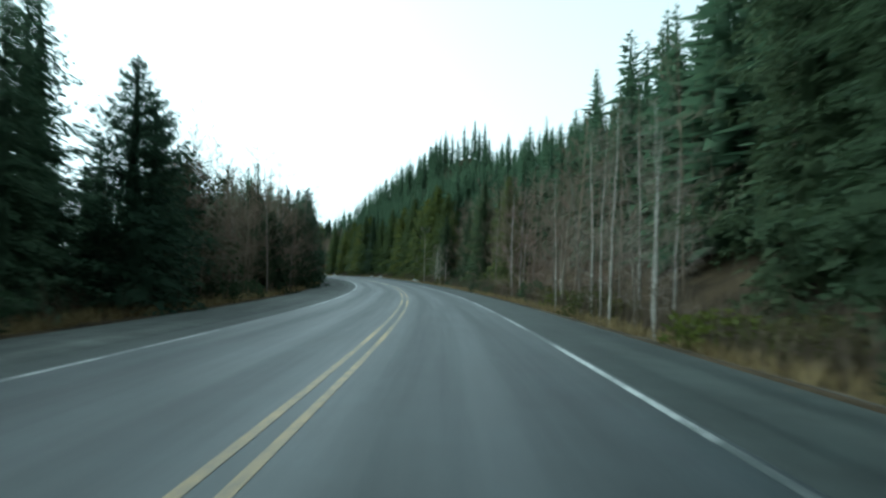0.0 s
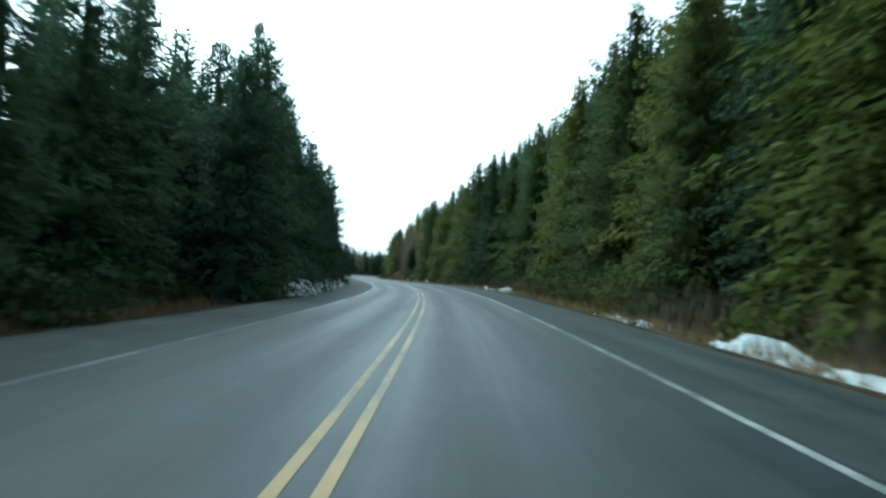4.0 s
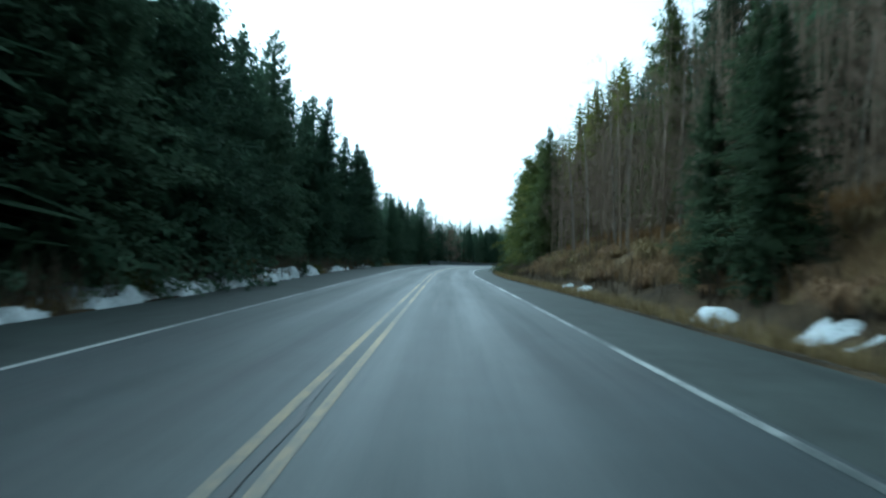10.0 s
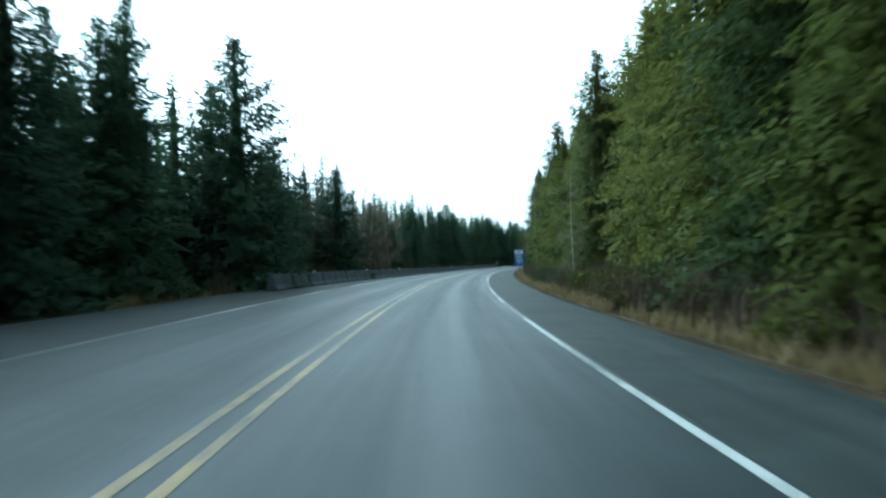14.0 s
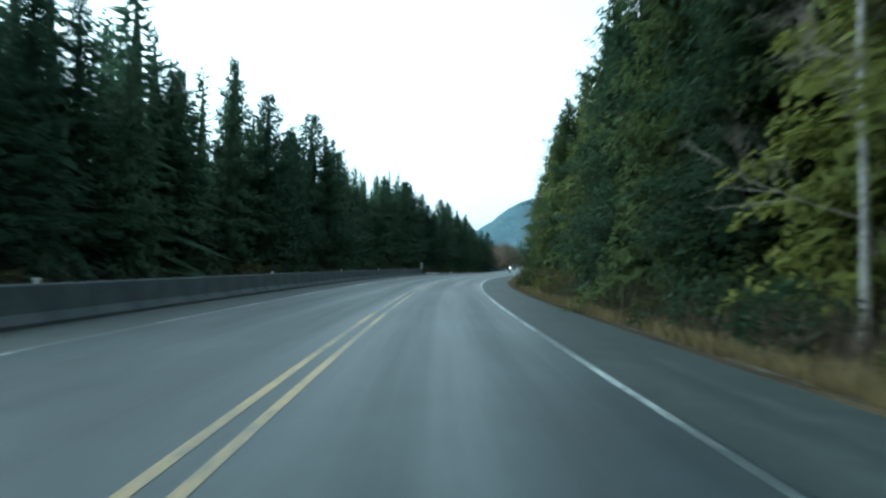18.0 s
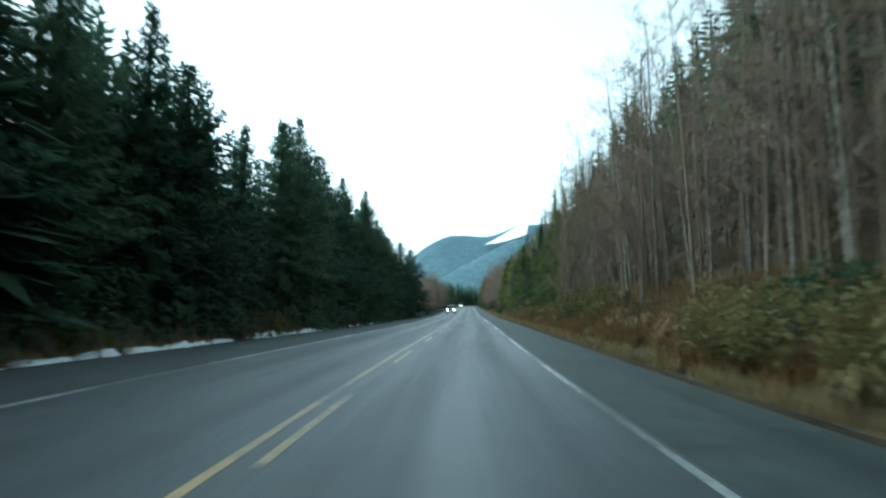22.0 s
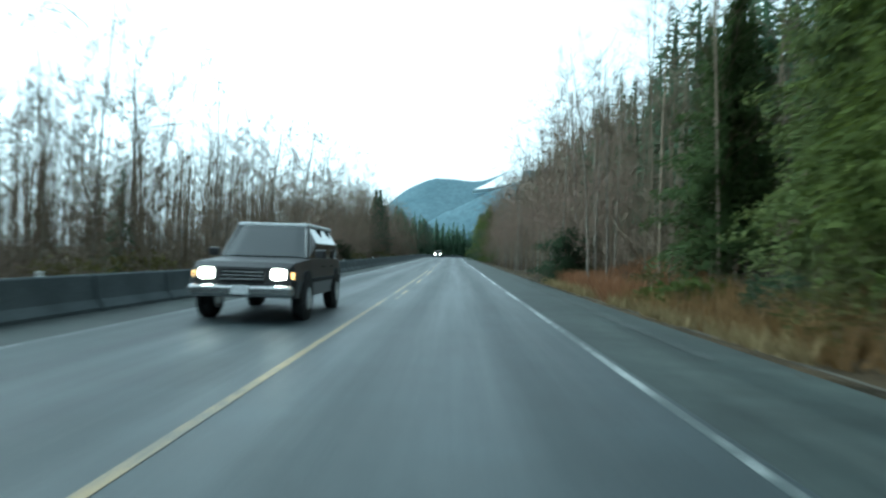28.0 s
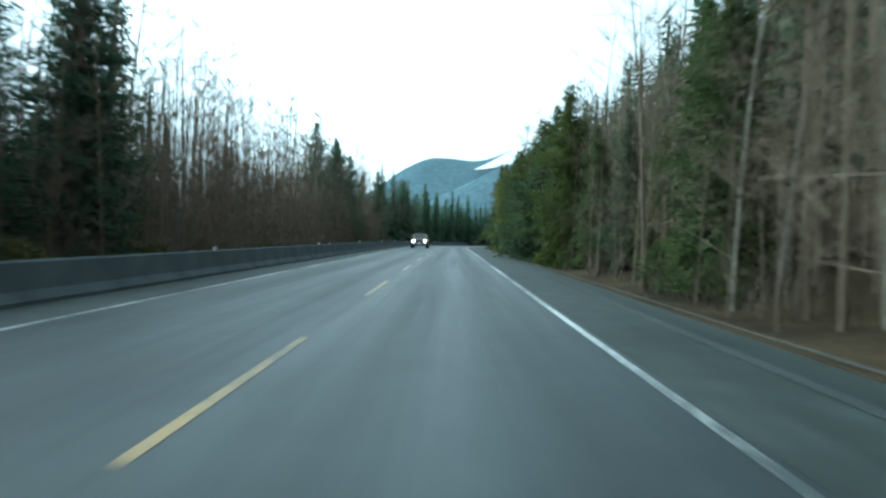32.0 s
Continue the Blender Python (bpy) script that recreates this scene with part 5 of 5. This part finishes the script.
for s, q, ln, ang in ((262, 9.6, 3.2, 0.5), (331, 8.4, 2.6, 0.3), (399, 9.0, 3.0, -0.4), (452, 9.2, 2.4, 0.8)):
    g = np.random.default_rng(int(s))
    c = ground_point(s, q, 0.14)
    h = float(np.interp(s, STATION, CH)) + ang
    pts = [c + np.array([-math.sin(h) * u * ln, math.cos(h) * u * ln, 0.06 * math.sin(u * 5)]) for u in np.linspace(-0.5, 0.5, 5)]
    v, f = tube(pts, [0.09, 0.085, 0.08, 0.07, 0.05], 7)
    tagged(new("fallen_log", mesh_of("fallen_log", v, f, WOOD, True)), "weathered pale fallen log on the bank", "log", "fallen logs")


# ---- oncoming vehicles ----
def wheel(parent, x, y, r, w):
    for nm, rad, wd, mat_, lab in (("wheel", r, w, RUBBER, "black tyre"), ("rim", r * 0.6, w + 0.02, CHROME, "metal rim")):
        bm = bmesh.new()
        bmesh.ops.create_cone(bm, cap_ends=True, segments=20, radius1=rad, radius2=rad, depth=wd)
        bmesh.ops.bevel(bm, geom=[e for e in bm.edges if len(e.link_faces) == 2 and e.calc_face_angle() > 1], offset=0.03 * rad / r, segments=2, affect="EDGES")
        bmesh.ops.rotate(bm, verts=bm.verts, matrix=Matrix.Rotation(math.pi / 2, 3, "Y"))
        me = from_bm(nm, bm, mat_, False)
        ob = part(nm, me, parent, lab, Matrix.Translation((x, y, r)) if nm == "wheel" else None)
        parent = ob


def loft(sections, material, name):
    """Hull through cross-sections (y, half width at the bottom, half width at the top, bottom, top)."""
    v, f = [], []
    for y, wb, wt, z0, z1 in sections:
        m = (z0 + z1) / 2
        v += [(-wb, y, z0), (-wb * 1.02, y, m), (-wt, y, z1), (-wt * 0.7, y, z1 + 0.02), (wt * 0.7, y, z1 + 0.02), (wt, y, z1), (wb * 1.02, y, m), (wb, y, z0)]
    for i in range(len(sections) - 1):
        for k in range(8):
            f.append((i * 8 + k, i * 8 + (k + 1) % 8, i * 8 + 8 + (k + 1) % 8, i * 8 + 8 + k))
    f += [tuple(range(7, -1, -1)), tuple(range(len(v) - 8, len(v)))]
    return mesh_of(name, v, f, material)


def vehicle(name, label, s, lat, paint, roof, tall, bed):
    """A pickup or off-roader that faces the camera's way, nose towards -y."""
    car = new(name)
    x, y = where(s, lat)
    car.matrix_basis = Matrix.Translation((float(x), float(y), float(level(s, lat)))) @ Matrix.Rotation(float(np.interp(s, STATION, CH)), 4, "Z")
    tagged(car, label, "car")
    body = part("body", loft([(-2.3, 0.82, 0.78, 0.5, 0.92), (-2.2, 0.9, 0.85, 0.42, 1.02), (-1.0, 0.92, 0.88, 0.4, 1.1), (1.9, 0.92, 0.88, 0.4, 1.1), (2.25, 0.88, 0.84, 0.45, 1.05)], paint, "body"), car)
    back = 0.7 if bed else 1.95
    part("cabin", loft([(-1.05, 0.82, 0.8, 1.1, 1.12), (-0.45, 0.84, 0.68, 1.1, tall - 0.06), (back - 0.3, 0.84, 0.68, 1.1, tall - 0.06), (back, 0.82, 0.74, 1.1, 1.3)], CAR_GLASS, "cabin"), car, "dark glass cabin")
    part("roof", from_bm("roof", box_bm((1.42, back + 0.35, 0.09), (0, (back - 0.55) / 2, tall - 0.03), 0.03), roof), car, "pale roof" if roof is CAR_PALE else "")
    for k in (-1, 1):
        part("windscreen_pillar", mesh_of("pillar", *tube([(k * 0.8, -1.03, 1.1), (k * 0.68, -0.45, tall - 0.05)], [0.045, 0.04], 6), paint), car)
        part("headlamp", from_bm("headlamp", box_bm((0.24, 0.08, 0.18), (k * 0.62, -2.3, 0.83), 0.05), LAMP), car, "lit headlamp")
        part("turn_lamp", from_bm("turn_lamp", box_bm((0.1, 0.06, 0.14), (k * 0.82, -2.24, 0.8), 0.02), AMBER), car, "amber side lamp")
        part("mirror", from_bm("mirror", box_bm((0.2, 0.1, 0.16), (k * 1.03, -0.85, 1.2), 0.03), paint), car)
        for yy in ((0.5,) if bed else (0.45, 1.35)):
            part("window_pillar", mesh_of("window_pillar", *tube([(k * 0.85, yy - 0.04, 1.1), (k * 0.7, yy, tall - 0.06)], [0.05, 0.045], 6), paint), car)
        for yy in ((-0.1,) if bed else (-0.1, 0.8)):
            part("door_handle", from_bm("door_handle", box_bm((0.03, 0.16, 0.03), (k * 0.94, yy, 0.95), 0.008), RUBBER), car, "black door handle")
        part("side_trim", from_bm("side_trim", box_bm((0.03, 3.4, 0.08), (k * 0.945, 0.1, 0.7), 0.01), RUBBER), car, "black rubbing strip")
        for yy in (-1.45, 1.4):
            bm = bmesh.new()
            bmesh.ops.create_cone(bm, cap_ends=True, segments=20, radius1=0.47, radius2=0.47, depth=0.06, matrix=Matrix.Translation((k * 0.91, yy, 0.42)) @ Matrix.Rotation(math.pi / 2, 4, "Y"))
            part("wheel_arch", from_bm("wheel_arch", bm, RUBBER), car, "black wheel arch")
            wheel(car, k * 0.84, yy, 0.38, 0.24)
    grille = part("grille", from_bm("grille", box_bm((0.78, 0.06, 0.24), (0, -2.31, 0.8), 0.02), RUBBER), car, "black grille")
    for z in (0.74, 0.8, 0.86):
        part("slat", from_bm("slat", box_bm((0.74, 0.02, 0.02), (0, -2.35, z), 0.004), CHROME), grille)
    part("bumper", from_bm("bumper", box_bm((1.78, 0.18, 0.2), (0, -2.34, 0.54), 0.05), CHROME), car, "metal front bumper")
    part("number_plate", from_bm("number_plate", box_bm((0.3, 0.015, 0.15), (0, -2.44, 0.56), 0.004), SIGN_WHITE), car, "blank pale plate")
    return car


vehicle("off_road_car", "dark boxy off-road car with a pale roof and lit headlamps", 579, -1.9, CAR_DARK, CAR_PALE, 1.78, False)
vehicle("pickup_truck", "bronze pickup truck with lit headlamps on the far lane", 722, -1.9, CAR_TAN, CAR_TAN, 1.68, True)


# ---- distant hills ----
# distance haze is put into the blue base colour and a weak emission
HILL = surface("haze_tinted_hill", (0.045, 0.07, 0.08), (0.078, 0.112, 0.125), 1.0, 0.02, 0.15, 0.5, 3.0, 0.0)
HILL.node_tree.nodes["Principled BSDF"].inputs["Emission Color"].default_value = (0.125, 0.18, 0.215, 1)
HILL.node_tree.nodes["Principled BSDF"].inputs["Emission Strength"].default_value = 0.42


NEVE = surface("bright_snowfield", (0.72, 0.75, 0.76), (0.86, 0.88, 0.88), 0.7, 0.05, 0.4, 0.3, 1.0, 0.2)


def hill(name, y0, depth, xs, ridge, material, label):
    us = np.linspace(-1, 1, 25)
    X, U = np.meshgrid(xs, us, indexing="ij")
    Z = np.interp(X, *ridge) * (1 - np.abs(U) ** 1.3) - 25 * np.abs(U) + 2.0 * ripple(X * 0.6, U * 60, 3, 15) * (1 - np.abs(U))
    v = np.stack([X, y0 + U * depth, Z], -1).reshape(-1, 3)
    n = len(us)
    i, j = np.meshgrid(np.arange(len(xs) - 1), np.arange(n - 1), indexing="ij")
    a = (i * n + j).ravel()
    ob = new(name, mesh_of(name, v, np.stack([a, a + n, a + n + 1, a + 1], -1), material, True))
    tagged(ob, label, "hill", kind="structure")


hill("mountain", 1600, 220, np.linspace(-700, 1100, 121), ([-700, -330, -200, -110, -60, -25, 4, 30, 54, 80, 104, 250, 420, 1100], [-12, -6, 20, 66, 104, 122, 126, 124, 121, 128, 143, 150, 150, 60]), HILL, "wooded mountain at the end of the valley, painted blue-green for haze")
hill("foothill", 1430, 120, np.linspace(-500, 900, 101), ([-500, -180, -60, 0, 60, 100, 160, 300, 900], [-12, -8, 30, 62, 92, 104, 112, 120, 20]), HILL, "wooded foothill in front of the mountain, painted blue-green for haze")
v = np.array([(42, 1530, 96.0), (60, 1524, 97.5), (78, 1522, 100), (112, 1520, 111), (120, 1545, 132), (104, 1552, 131), (84, 1548, 119), (62, 1540, 106)])
v[:, 2] += 6
v = np.concatenate([v, v - [0, -12, 4]])
n = len(v) // 2
tagged(new("snowfield", mesh_of("snowfield", v, [tuple(range(n)), tuple(range(2 * n - 1, n - 1, -1))] + [(k, (k + 1) % n, n + (k + 1) % n, n + k) for k in range(n)], NEVE)), "bright snow-covered clearing on the mountain side", "snowfield", kind="structure")
